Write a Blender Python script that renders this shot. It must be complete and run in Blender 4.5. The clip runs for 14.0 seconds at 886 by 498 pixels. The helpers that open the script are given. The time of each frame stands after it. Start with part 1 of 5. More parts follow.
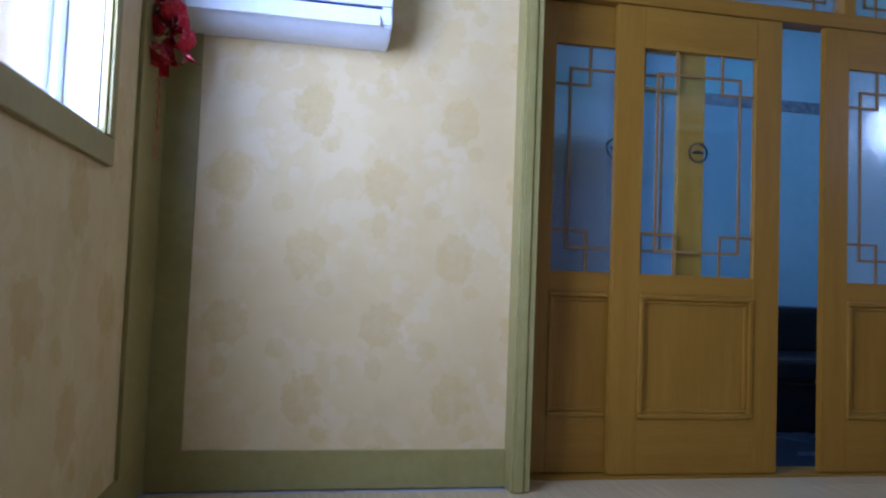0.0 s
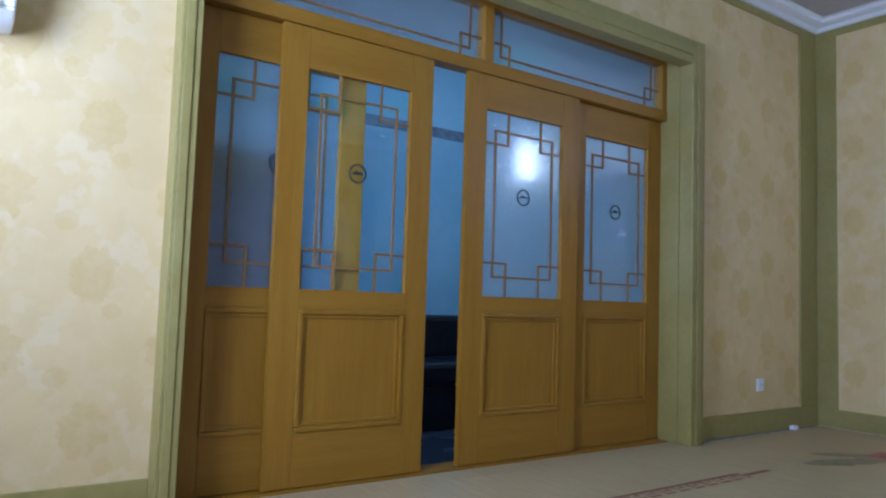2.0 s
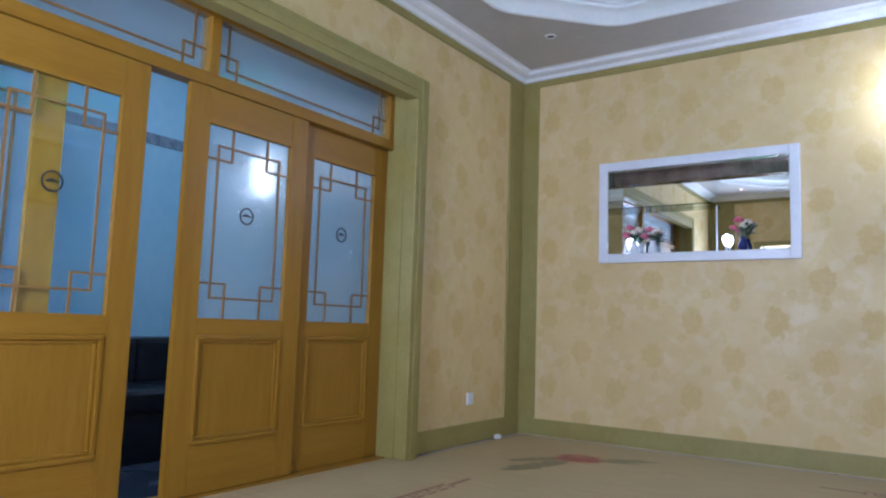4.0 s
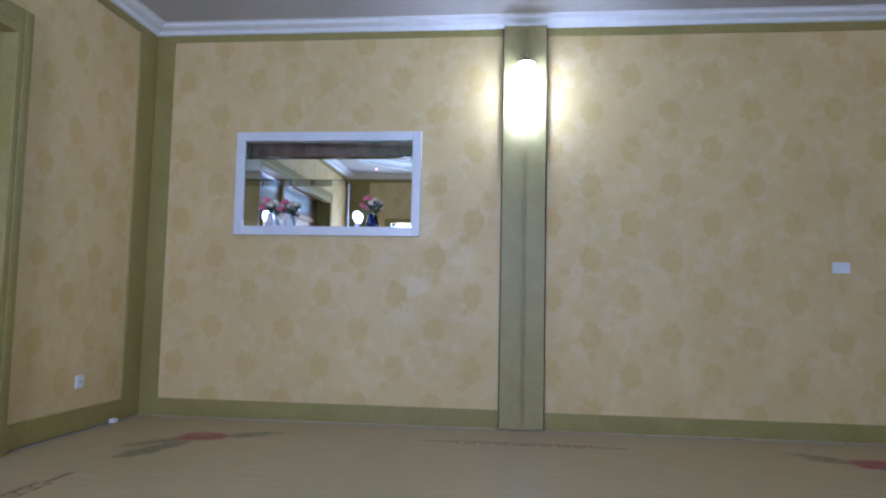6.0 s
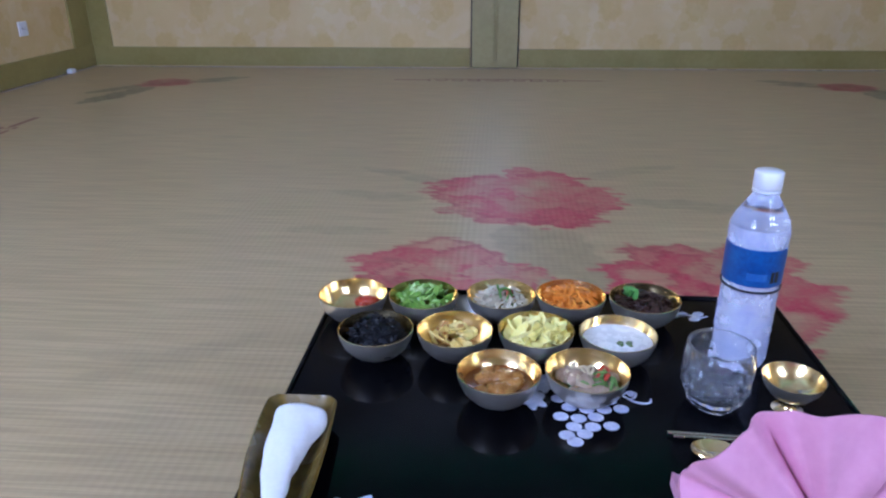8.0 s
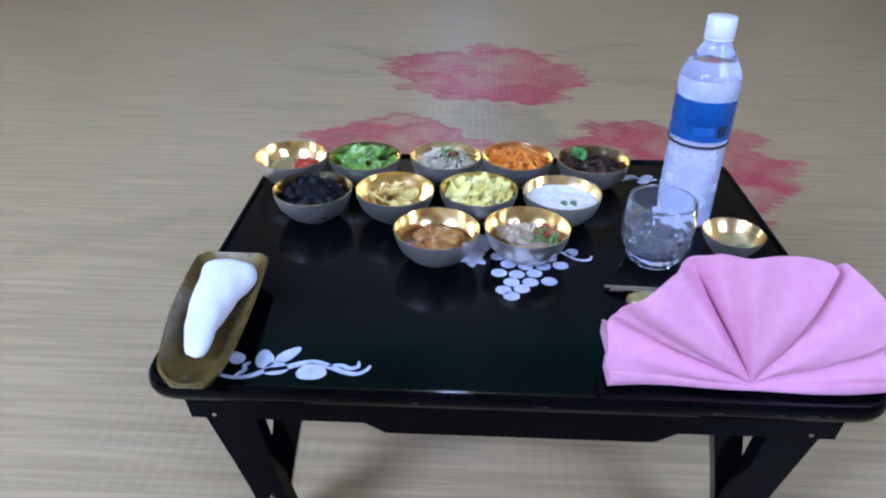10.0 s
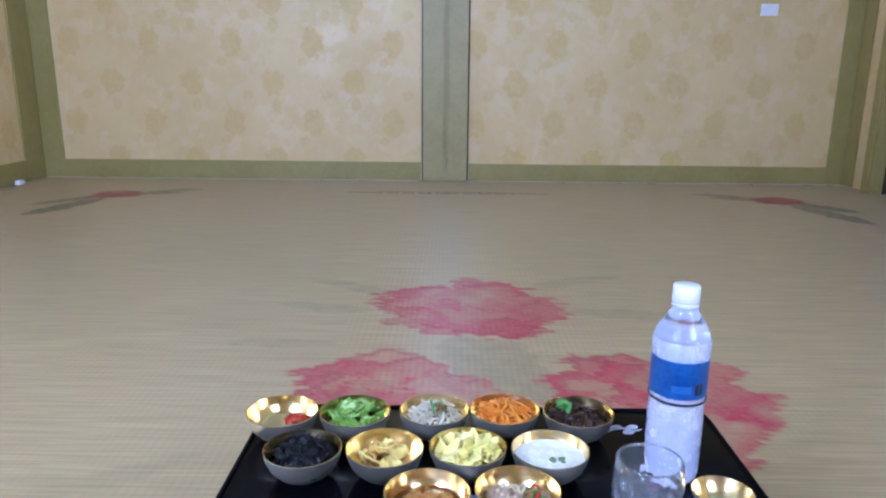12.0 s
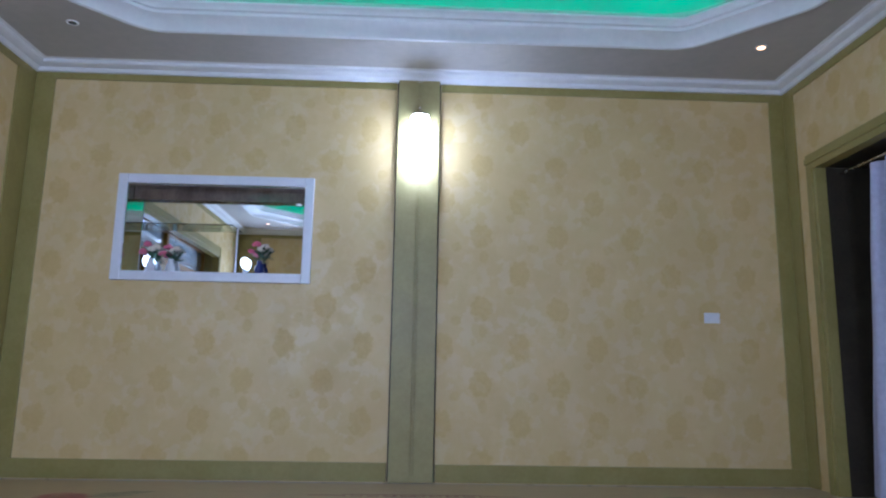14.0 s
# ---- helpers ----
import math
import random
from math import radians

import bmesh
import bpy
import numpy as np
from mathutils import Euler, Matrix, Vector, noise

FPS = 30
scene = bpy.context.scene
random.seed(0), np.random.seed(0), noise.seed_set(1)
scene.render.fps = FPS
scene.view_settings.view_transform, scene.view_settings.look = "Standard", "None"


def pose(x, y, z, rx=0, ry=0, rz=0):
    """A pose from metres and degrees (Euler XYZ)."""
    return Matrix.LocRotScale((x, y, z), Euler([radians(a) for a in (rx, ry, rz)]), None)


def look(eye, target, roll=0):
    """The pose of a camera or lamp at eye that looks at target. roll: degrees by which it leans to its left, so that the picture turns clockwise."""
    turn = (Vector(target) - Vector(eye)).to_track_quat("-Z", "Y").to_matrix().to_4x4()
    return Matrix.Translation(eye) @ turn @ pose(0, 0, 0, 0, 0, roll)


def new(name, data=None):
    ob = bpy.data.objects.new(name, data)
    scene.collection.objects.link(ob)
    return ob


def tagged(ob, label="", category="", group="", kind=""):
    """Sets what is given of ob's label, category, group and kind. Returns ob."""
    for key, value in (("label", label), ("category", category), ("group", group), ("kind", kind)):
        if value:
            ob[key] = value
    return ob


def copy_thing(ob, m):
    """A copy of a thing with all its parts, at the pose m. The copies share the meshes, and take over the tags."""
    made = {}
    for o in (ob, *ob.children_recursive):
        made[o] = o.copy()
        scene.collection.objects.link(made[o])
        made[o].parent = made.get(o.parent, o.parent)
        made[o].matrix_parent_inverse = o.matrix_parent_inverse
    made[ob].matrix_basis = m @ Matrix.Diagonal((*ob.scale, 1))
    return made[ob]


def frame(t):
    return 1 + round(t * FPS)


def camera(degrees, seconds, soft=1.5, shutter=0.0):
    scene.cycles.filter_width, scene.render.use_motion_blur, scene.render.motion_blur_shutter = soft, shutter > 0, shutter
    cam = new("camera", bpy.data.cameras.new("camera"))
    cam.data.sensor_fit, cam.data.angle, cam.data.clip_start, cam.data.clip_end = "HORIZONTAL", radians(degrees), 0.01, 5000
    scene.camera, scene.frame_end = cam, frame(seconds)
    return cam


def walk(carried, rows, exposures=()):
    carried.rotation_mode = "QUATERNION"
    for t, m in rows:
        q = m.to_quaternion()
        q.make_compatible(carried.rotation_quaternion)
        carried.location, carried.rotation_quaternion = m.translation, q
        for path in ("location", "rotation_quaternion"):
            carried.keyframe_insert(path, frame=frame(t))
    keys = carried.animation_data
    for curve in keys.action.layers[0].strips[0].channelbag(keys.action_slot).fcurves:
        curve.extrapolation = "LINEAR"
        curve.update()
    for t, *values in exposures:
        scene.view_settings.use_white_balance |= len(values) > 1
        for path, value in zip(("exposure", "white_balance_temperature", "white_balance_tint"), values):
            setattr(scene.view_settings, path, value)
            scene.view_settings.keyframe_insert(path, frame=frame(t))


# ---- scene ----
cam = camera(64.2, 14.0, soft=2.2)
PATH = [
    (0, (-0.214, 0.469, 0.791), (0.145, 2.434, 0.886), 2.2),
    (0.5, (-0.187, 0.462, 0.78), (0.378, 2.376, 0.899), 1.6),
    (1, (-0.142, 0.442, 0.807), (0.649, 2.274, 0.932), 1.7),
    (1.5, (-0.125, 0.435, 0.8), (0.841, 2.181, 0.933), 2.0),
    (2, (-0.082, 0.413, 0.833), (1.055, 2.052, 0.978), 1.9),
    (2.2, (-0.063, 0.389, 0.849), (1.141, 1.98, 0.992), 2.2),
    (4.3, (0.002, 0.327, 0.867), (1.707, 1.351, 1.07), 1.8),
    (4.5, (0.018, 0.328, 0.874), (1.774, 1.266, 1.061), 1.9),
    (5, (0.028, 0.326, 0.895), (1.922, 0.946, 1.07), 2.2),
    (5.5, (0.042, 0.3, 0.854), (2.001, 0.657, 1.043), 2.1),
    (6, (0.06, 0.271, 0.886), (2.041, 0.49, 1.044), 1.2),
    (6.5, (0.083, 0.24, 0.865), (2.074, 0.428, 0.886), 1.1),
    (7, (0.11, 0.259, 0.832), (2.084, 0.437, 0.56), 0.8),
    (7.5, (0.138, 0.244, 0.784), (2.062, 0.409, 0.264), 0.0),
    (8, (0.154, 0.238, 0.745), (1.993, 0.377, -0.026), -0.3),
    (8.5, (0.154, 0.239, 0.705), (1.865, 0.394, -0.318), -0.5),
    (8.7, (0.167, 0.228, 0.692), (1.865, 0.355, -0.358), 0.1),
    (10.8, (0.158, 0.196, 0.695), (1.901, 0.181, -0.285), 1.1),
    (11, (0.156, 0.199, 0.704), (1.938, 0.215, -0.204), 0.1),
    (11.5, (0.159, 0.2, 0.72), (2.029, 0.221, 0.011), 0.5),
    (12, (0.153, 0.204, 0.754), (2.094, 0.226, 0.274), 0.5),
    (12.5, (0.141, 0.214, 0.8), (2.129, 0.248, 0.582), 0.2),
    (13, (0.117, 0.229, 0.838), (2.117, 0.278, 0.797), -0.0),
    (13.5, (0.097, 0.243, 0.751), (2.088, 0.25, 0.949), 0.8),
    (14, (0.087, 0.244, 0.754), (2.055, 0.171, 1.104), 1.0),
]
# stops, kelvin and tint of the picture along the walk, and the strengths of the lamps
EXPOSURES = ((0, -0.72, 4420, 26), (1, -0.7, 4420, 26), (1.5, -0.44, 4530, 22), (2, -0.24, 4600, 20), (4.5, 0.1, 5060, 20), (6, -0.22, 4780, 22), (7.5, -0.1, 4750, 26),
             (8, -0.12, 4700, 28), (8.5, -0.22, 4620, 28), (11, 0.47, 4560, 25), (11.5, 0.5, 4640, 26), (12, 0.4, 4700, 26), (12.5, 0.4, 4720, 25), (13, 0.12, 4720, 22), (14, -0.4, 4800, 20))
WINDOW_W, WINDOW_S, CORRIDOR_W, SCONCE, LED = 108.0, 42.0, 14.0, 36.0, 14.0

walk(cam, [(t, look(eye, target, roll)) for t, eye, target, roll in PATH], EXPOSURES)

# ---- world and large lights ----
world = bpy.data.worlds.new("world")
scene.world = world
world.use_nodes = True
wn = world.node_tree
sky = wn.nodes.new("ShaderNodeTexSky")
sky.sky_type, sky.sun_disc = "NISHITA", False
sky.sun_elevation, sky.sun_rotation = radians(35), radians(270)
wn.links.new(sky.outputs[0], wn.nodes["Background"].inputs[0])
wn.nodes["Background"].inputs[1].default_value = 0.1


def area_lamp(name, eye, target, sx, sy, watts, colour):
    data = bpy.data.lights.new(name, "AREA")
    data.shape, data.size, data.size_y = "RECTANGLE", sx, sy
    data.energy, data.color = watts, colour
    ob = new(name, data)
    ob.matrix_world = look(eye, target)
    return ob


# daylight that falls in through the north one of the west windows
area_lamp("window_daylight", (-0.890, 1.845, 1.70), (1.0, 1.845, 1.68), 1.04, 1.00, WINDOW_W, (0.86, 0.93, 1.0))
# and through its twin farther south in the same wall
area_lamp("window_daylight", (-0.890, -1.305, 1.70), (1.0, -1.305, 1.68), 1.04, 1.00, WINDOW_S, (0.86, 0.93, 1.0))
# unseen ceiling light, assumed for the lit corridor behind the sliding doors
area_lamp("corridor_ceiling_light", (3.0, 3.68, 2.80), (3.0, 4.1, 0.0), 2.2, 0.3, CORRIDOR_W, (0.55, 0.78, 1.0))


# ---- materials ----
class Graph:
    """A small writer for shader graphs."""

    def __init__(self, name):
        self.mat = bpy.data.materials.new(name)
        self.mat.use_nodes = True
        self.nt = self.mat.node_tree
        self.bsdf = self.nt.nodes["Principled BSDF"]

    def node(self, kind, **ins):
        n = self.nt.nodes.new(kind)
        for key, value in ins.items():
            self.put(n.inputs[key.replace("_", " ")], value)
        return n

    def put(self, socket, value):
        if isinstance(value, bpy.types.NodeSocket):
            self.nt.links.new(value, socket)
        elif isinstance(value, tuple) and len(value) == 3 and socket.type == "RGBA":
            socket.default_value = (*value, 1)
        else:
            socket.default_value = value

    def math(self, op, a, b=0.0, c=0.0):
        n = self.nt.nodes.new("ShaderNodeMath")
        n.operation = op
        for s, v in zip(n.inputs, (a, b, c)):
            self.put(s, v)
        return n.outputs[0]

    def coords(self, stretch=(1, 1, 1)):
        t = self.nt.nodes.new("ShaderNodeTexCoord")
        m = self.node("ShaderNodeMapping", Vector=t.outputs["Object"], Scale=stretch)
        return m.outputs[0]

    def noise(self, vec, scale, detail=4.0, rough=0.55):
        return self.node("ShaderNodeTexNoise", Vector=vec, Scale=scale, Detail=detail, Roughness=rough).outputs[0]

    def mix(self, f, a, b):
        n = self.nt.nodes.new("ShaderNodeMix")
        n.data_type = "RGBA"
        self.put(n.inputs["Factor"], f)
        self.put(n.inputs[6], a)
        self.put(n.inputs[7], b)
        return n.outputs[2]

    def ramp(self, v, a, b, lo=0.0, hi=1.0):
        n = self.nt.nodes.new("ShaderNodeMapRange")
        n.interpolation_type = "SMOOTHSTEP"
        for s, val in zip(n.inputs, (v, a, b, lo, hi)):
            self.put(s, val)
        return n.outputs[0]

    def bump(self, height, strength, distance=0.002):
        n = self.node("ShaderNodeBump", Strength=strength, Distance=distance, Height=height)
        self.put(self.bsdf.inputs["Normal"], n.outputs[0])

    def set(self, **ins):
        for key, value in ins.items():
            self.put(self.bsdf.inputs[key.replace("_", " ")], value)
        return self.mat


def surf(name, dark, light, scale=8.0, rough=(0.4, 0.55), metal=0.0, bump=0.15, bscale=120.0, stretch=(1, 1, 1), dist=0.001, **more):
    """A surface with a coarse and a fine variation of colour, uneven gloss and fine relief."""
    g = Graph(name)
    v = g.coords(stretch)
    coarse, fine = g.noise(v, scale, 3), g.noise(v, scale * 7, 5)
    f = g.math("ADD", g.math("MULTIPLY", coarse, 0.6), g.math("MULTIPLY", fine, 0.4))
    g.bump(g.noise(v, bscale, 3), bump, dist)
    return g.set(Base_Color=g.mix(g.ramp(f, 0.32, 0.68), dark, light), Metallic=metal,
                 Roughness=g.ramp(coarse, 0.3, 0.7, *rough), **more)


def wallpaper(name, axis, u0, v0):
    """Cream wallpaper with staggered golden blossoms, a small sprig beside every second one, and pale tendrils."""
    g = Graph(name)
    vec = g.coords()
    parts = g.node("ShaderNodeSeparateXYZ", Vector=vec).outputs
    u, v = g.math("SUBTRACT", parts[axis], u0), g.math("SUBTRACT", parts[2], v0)
    wob = g.math("SUBTRACT", g.noise(vec, 22, 2), 0.5)
    fine = g.math("SUBTRACT", g.noise(vec, 70, 2), 0.5)
    ragged = g.math("ADD", g.math("MULTIPLY", wob, 0.75), g.math("MULTIPLY", fine, 0.5))

    def blossom(du, dv, ru, rv, soft=0.1):
        a = g.math("SUBTRACT", g.math("FRACT", g.math("ADD", g.math("DIVIDE", g.math("SUBTRACT", u, du), 0.575), 100.5)), 0.5)
        b = g.math("SUBTRACT", g.math("FRACT", g.math("ADD", g.math("DIVIDE", g.math("SUBTRACT", v, dv), 0.55), 100.5)), 0.5)
        x, y = g.math("MULTIPLY", a, 0.575 / ru), g.math("MULTIPLY", b, 0.55 / rv)
        r = g.math("SQRT", g.math("ADD", g.math("MULTIPLY", x, x), g.math("MULTIPLY", y, y)))
        petals = g.math("MULTIPLY", g.math("COSINE", g.math("MULTIPLY", g.math("ARCTAN2", y, x), 8.0)), 0.06)
        r = g.math("ADD", g.math("ADD", r, petals), ragged)
        return g.ramp(r, 1.0 - soft, 1.0 + soft, 1.0, 0.0)

    big = g.math("MAXIMUM", blossom(0, 0, 0.076, 0.098), blossom(0.2875, 0.28, 0.084, 0.09))
    small = g.math("MAXIMUM", blossom(0.475, 0.19, 0.04, 0.036), blossom(0.27, 0.12, 0.032, 0.05))
    small = g.math("MAXIMUM", small, blossom(0.07, 0.42, 0.035, 0.03))
    vor = g.node("ShaderNodeTexVoronoi", Vector=g.node("ShaderNodeMixRGB", Fac=0.12, Color1=vec, Color2=g.node("ShaderNodeTexNoise", Vector=vec, Scale=9.0).outputs[1]).outputs[0], Scale=9.0)
    vor.feature = "DISTANCE_TO_EDGE"
    vein = g.math("MULTIPLY", g.ramp(vor.outputs[0], 0.02, 0.14, 1.0, 0.0), g.ramp(g.noise(vec, 5, 3), 0.42, 0.62))
    patch = g.ramp(g.noise(vec, 6.5, 4, 0.6), 0.45, 0.62)
    ground = g.mix(g.ramp(g.noise(vec, 2.0, 3), 0.3, 0.7), (0.60, 0.445, 0.196), (0.65, 0.49, 0.23))
    ground = g.mix(g.math("MULTIPLY", patch, 0.35), ground, (0.57, 0.415, 0.178))
    leafy = g.math("MULTIPLY", g.ramp(g.noise(vec, 10.5, 2.5, 0.55), 0.49, 0.56), g.ramp(g.noise(vec, 3.2, 2), 0.40, 0.56))
    vein = g.math("MAXIMUM", leafy, g.math("MULTIPLY", vein, 0.45))
    ground = g.mix(g.math("MULTIPLY", vein, 0.13), ground, (0.80, 0.73, 0.56))
    print_f = g.math("MAXIMUM", g.math("MULTIPLY", big, 0.37), g.math("MULTIPLY", small, 0.26))
    col = g.mix(print_f, ground, g.mix(g.ramp(g.noise(vec, 40, 3), 0.35, 0.65), (0.48, 0.315, 0.075), (0.54, 0.37, 0.105)))
    thread = g.node("ShaderNodeTexNoise", Vector=g.coords((260, 260, 30)), Scale=1.0, Detail=2.0).outputs[0]
    g.bump(g.math("ADD", thread, g.math("MULTIPLY", print_f, 1.2)), 0.12, 0.0015)
    shine = g.math("ADD", g.math("SUBTRACT", g.ramp(print_f, 0.0, 0.5, 0.46, 0.66), g.math("MULTIPLY", leafy, 0.07)), g.math("MULTIPLY", patch, 0.08))
    return g.set(Base_Color=col, Roughness=shine, Specular_IOR_Level=0.55)


def mat_reed():
    """Straw mat: fine parallel reeds, long pale and dark streaks, and woven roses kept as colour weights on the mesh."""
    g = Graph("reed_mat")
    vec = g.coords()
    reed = g.node("ShaderNodeTexWave", Vector=vec, Scale=52.0, Distortion=0.6, Detail=1.0)
    reed.bands_direction = "X"
    cross = g.node("ShaderNodeTexWave", Vector=vec, Scale=17.0, Distortion=0.3)
    cross.bands_direction = "Y"
    streak = g.noise(g.coords((26, 1.6, 1)), 1.0, 3, 0.5)
    broad = g.noise(g.coords((3.5, 0.5, 1)), 1.0, 3)
    base = g.mix(g.ramp(streak, 0.3, 0.7), (0.47, 0.355, 0.18), (0.54, 0.415, 0.222))
    base = g.mix(g.math("MULTIPLY", g.ramp(broad, 0.35, 0.65), 0.5), base, (0.50, 0.385, 0.20))
    base = g.mix(g.math("MULTIPLY", reed.outputs[1], 0.10), base, (0.25, 0.19, 0.10))
    straw = g.noise(g.coords((120, 4.0, 1)), 1.0, 2, 0.5)
    base = g.mix(g.ramp(straw, 0.35, 0.65, 0.0, 0.34), base, (0.22, 0.165, 0.09))
    att = g.node("ShaderNodeAttribute")
    att.attribute_name = "weave"
    w = g.node("ShaderNodeSeparateColor", Color=att.outputs["Color"]).outputs
    fleck = g.ramp(g.noise(g.coords((150, 60, 1)), 1.0, 2), 0.3, 0.6, 0.72, 1.0)
    col = g.mix(g.math("MULTIPLY", w[1], g.math("MULTIPLY", fleck, 0.9)), base, (0.065, 0.08, 0.052))
    col = g.mix(g.math("MULTIPLY", w[0], fleck), col, (0.44, 0.016, 0.064))
    col = g.mix(g.math("MULTIPLY", w[2], fleck), col, (0.17, 0.02, 0.025))
    h = g.math("ADD", g.math("MULTIPLY", reed.outputs[1], 0.05), g.math("MULTIPLY", cross.outputs[1], 0.9))
    g.bump(h, 0.30, 0.0010)
    return g.set(Base_Color=col, Roughness=g.ramp(streak, 0.3, 0.7, 0.36, 0.42), Specular_IOR_Level=0.5, Coat_Weight=0.08, Coat_Roughness=0.15,
                 Anisotropic=0.85, Tangent=g.node("ShaderNodeCombineXYZ", X=1.0).outputs[0])


def glass(name, colour, rough, ripple, stretch=(1, 1, 1), scale=40.0, clear=1.0):
    g = Graph(name)
    if ripple:
        v = g.coords(stretch)
        g.bump(g.math("ADD", g.noise(v, scale, 2), g.math("MULTIPLY", g.noise(v, scale * 3, 2), 0.4)), ripple, 0.004)
    return g.set(Base_Color=colour, Roughness=rough, Transmission_Weight=clear, IOR=1.5)


def rippled_glass():
    """Frosted pane with a hammered glossy face: a broad haze and small sharp glints."""
    g = Graph("rippled_glass")
    v = g.coords((1.2, 1.2, 1.3))
    face = g.node("ShaderNodeBump", Strength=0.10, Distance=0.004, Height=g.math("ADD", g.noise(v, 26, 2), g.math("MULTIPLY", g.noise(v, 75, 3), 0.45)))
    g.bump(g.noise(v, 60, 3), 0.25, 0.003)
    g.put(g.bsdf.inputs["Coat Normal"], face.outputs[0])
    return g.set(Base_Color=(0.80, 0.91, 0.98), Roughness=0.20, Transmission_Weight=0.95, IOR=1.45, Coat_Weight=1.0, Coat_Roughness=0.025)


def glow(name, colour, strength):
    g = Graph(name)
    return g.set(Base_Color=(0.8, 0.8, 0.8), Emission_Color=colour, Emission_Strength=strength, Roughness=0.4)


M = {}
M["paper_n"] = wallpaper("wallpaper_north", 0, -0.24, 1.433)
M["paper_e"] = wallpaper("wallpaper_east", 1, 2.348, 0.959)
M["olive"] = surf("olive_paint", (0.26, 0.21, 0.055), (0.315, 0.26, 0.078), 5, (0.36, 0.5), bump=0.2, bscale=60)
# the olive paint again, lightened to carry the wall lamp's glare on the pilaster
M["pillar_lamplit"] = surf("olive_paint_lamplit", (0.30, 0.25, 0.095), (0.36, 0.305, 0.125), 5, (0.36, 0.5), bump=0.2, bscale=60)
M["white_paint"] = surf("white_plaster_paint", (0.70, 0.71, 0.73), (0.78, 0.79, 0.80), 3, (0.5, 0.65), bump=0.1)
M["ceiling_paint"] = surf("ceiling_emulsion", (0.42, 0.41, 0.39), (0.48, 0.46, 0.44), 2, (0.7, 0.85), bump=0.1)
M["plaster"] = surf("plain_plaster", (0.5, 0.46, 0.38), (0.56, 0.52, 0.43), 3, (0.7, 0.8))
M["wood"] = surf("honey_oak", (0.240, 0.113, 0.005), (0.290, 0.142, 0.008), 2.2, (0.33, 0.45), bump=0.04, bscale=60, Specular_IOR_Level=0.38, stretch=(9, 9, 0.7))
M["wood_h"] = surf("honey_oak_cross", (0.240, 0.113, 0.005), (0.290, 0.142, 0.008), 2.2, (0.33, 0.45), bump=0.04, bscale=60, Specular_IOR_Level=0.38, stretch=(0.7, 9, 9))
M["muntin"] = surf("muntin_wood", (0.17, 0.09, 0.025), (0.25, 0.14, 0.04), 4, (0.35, 0.45), stretch=(4, 4, 1))
M["rippled"] = rippled_glass()
M["clear_pane"] = glass("clear_door_glass", (0.78, 0.90, 0.97), 0.02, 0.0)
M["thin_glass"] = glass("shelf_glass", (0.80, 0.95, 0.92), 0.01, 0.0)
M["mirror"] = Graph("mirror").set(Base_Color=(0.82, 0.86, 0.86), Metallic=1.0, Roughness=0.015)
M["dark_mark"] = surf("dark_blue_enamel", (0.012, 0.014, 0.02), (0.02, 0.024, 0.035), 20, (0.3, 0.4))
M["base_floor"] = surf("pale_vinyl_floor", (0.36, 0.36, 0.42), (0.46, 0.46, 0.53), 6, (0.25, 0.4))
M["mat"] = mat_reed()
M["corridor_wall"] = surf("pale_blue_wall_tile", (0.36, 0.58, 0.68), (0.43, 0.64, 0.73), 2, (0.3, 0.45))
M["corridor_floor"] = surf("dark_stone_floor", (0.05, 0.06, 0.08), (0.09, 0.10, 0.13), 3, (0.2, 0.3))
M["band_tile"] = surf("grey_border_tile", (0.10, 0.13, 0.17), (0.26, 0.31, 0.36), 22, (0.3, 0.4))
M["black_leather"] = surf("black_leather", (0.008, 0.009, 0.013), (0.016, 0.018, 0.024), 12, (0.3, 0.42), bump=0.3, bscale=200)
M["white_plastic"] = surf("white_plastic", (0.72, 0.74, 0.78), (0.80, 0.81, 0.84), 6, (0.28, 0.38), bump=0.03)
M["navy_plastic"] = surf("navy_gloss_plastic", (0.006, 0.01, 0.05), (0.01, 0.016, 0.08), 6, (0.15, 0.25), bump=0.02)
M["frame_white"] = surf("white_lacquer", (0.66, 0.67, 0.75), (0.74, 0.75, 0.82), 5, (0.28, 0.4), bump=0.05)
M["red_foil"] = surf("red_foil_ribbon", (0.28, 0.004, 0.012), (0.50, 0.014, 0.028), 25, (0.16, 0.35), metal=0.35, bump=0.3, bscale=60)
# near-black brown that also puts shade into the colour of the opening's reveal
M["dark_recess"] = surf("dark_wood_and_shade", (0.022, 0.017, 0.009), (0.04, 0.03, 0.016), 6, (0.4, 0.55))
M["curtain"] = surf("lavender_voile", (0.42, 0.42, 0.58), (0.52, 0.52, 0.68), 30, (0.75, 0.9), bump=0.2, bscale=300)
M["lacquer"] = surf("black_lacquer", (0.0012, 0.0012, 0.0018), (0.0026, 0.0026, 0.0036), 7, (0.08, 0.14), bump=0.02, bscale=30, Specular_IOR_Level=0.07)
M["worn"] = surf("worn_lacquer_edge", (0.004, 0.004, 0.005), (0.03, 0.024, 0.026), 40, (0.2, 0.45), bump=0.2, bscale=90)
M["nacre"] = surf("mother_of_pearl", (0.42, 0.46, 0.66), (0.66, 0.68, 0.80), 60, (0.15, 0.3), bump=0.1)
M["brass_in"] = surf("polished_brass", (0.84, 0.65, 0.29), (0.92, 0.77, 0.43), 14, (0.16, 0.26), metal=1.0, bump=0.10, bscale=45, dist=0.002)
M["brass_out"] = surf("brushed_bronze", (0.84, 0.79, 0.66), (0.92, 0.87, 0.76), 18, (0.28, 0.40), metal=0.93, bump=0.03, bscale=60)
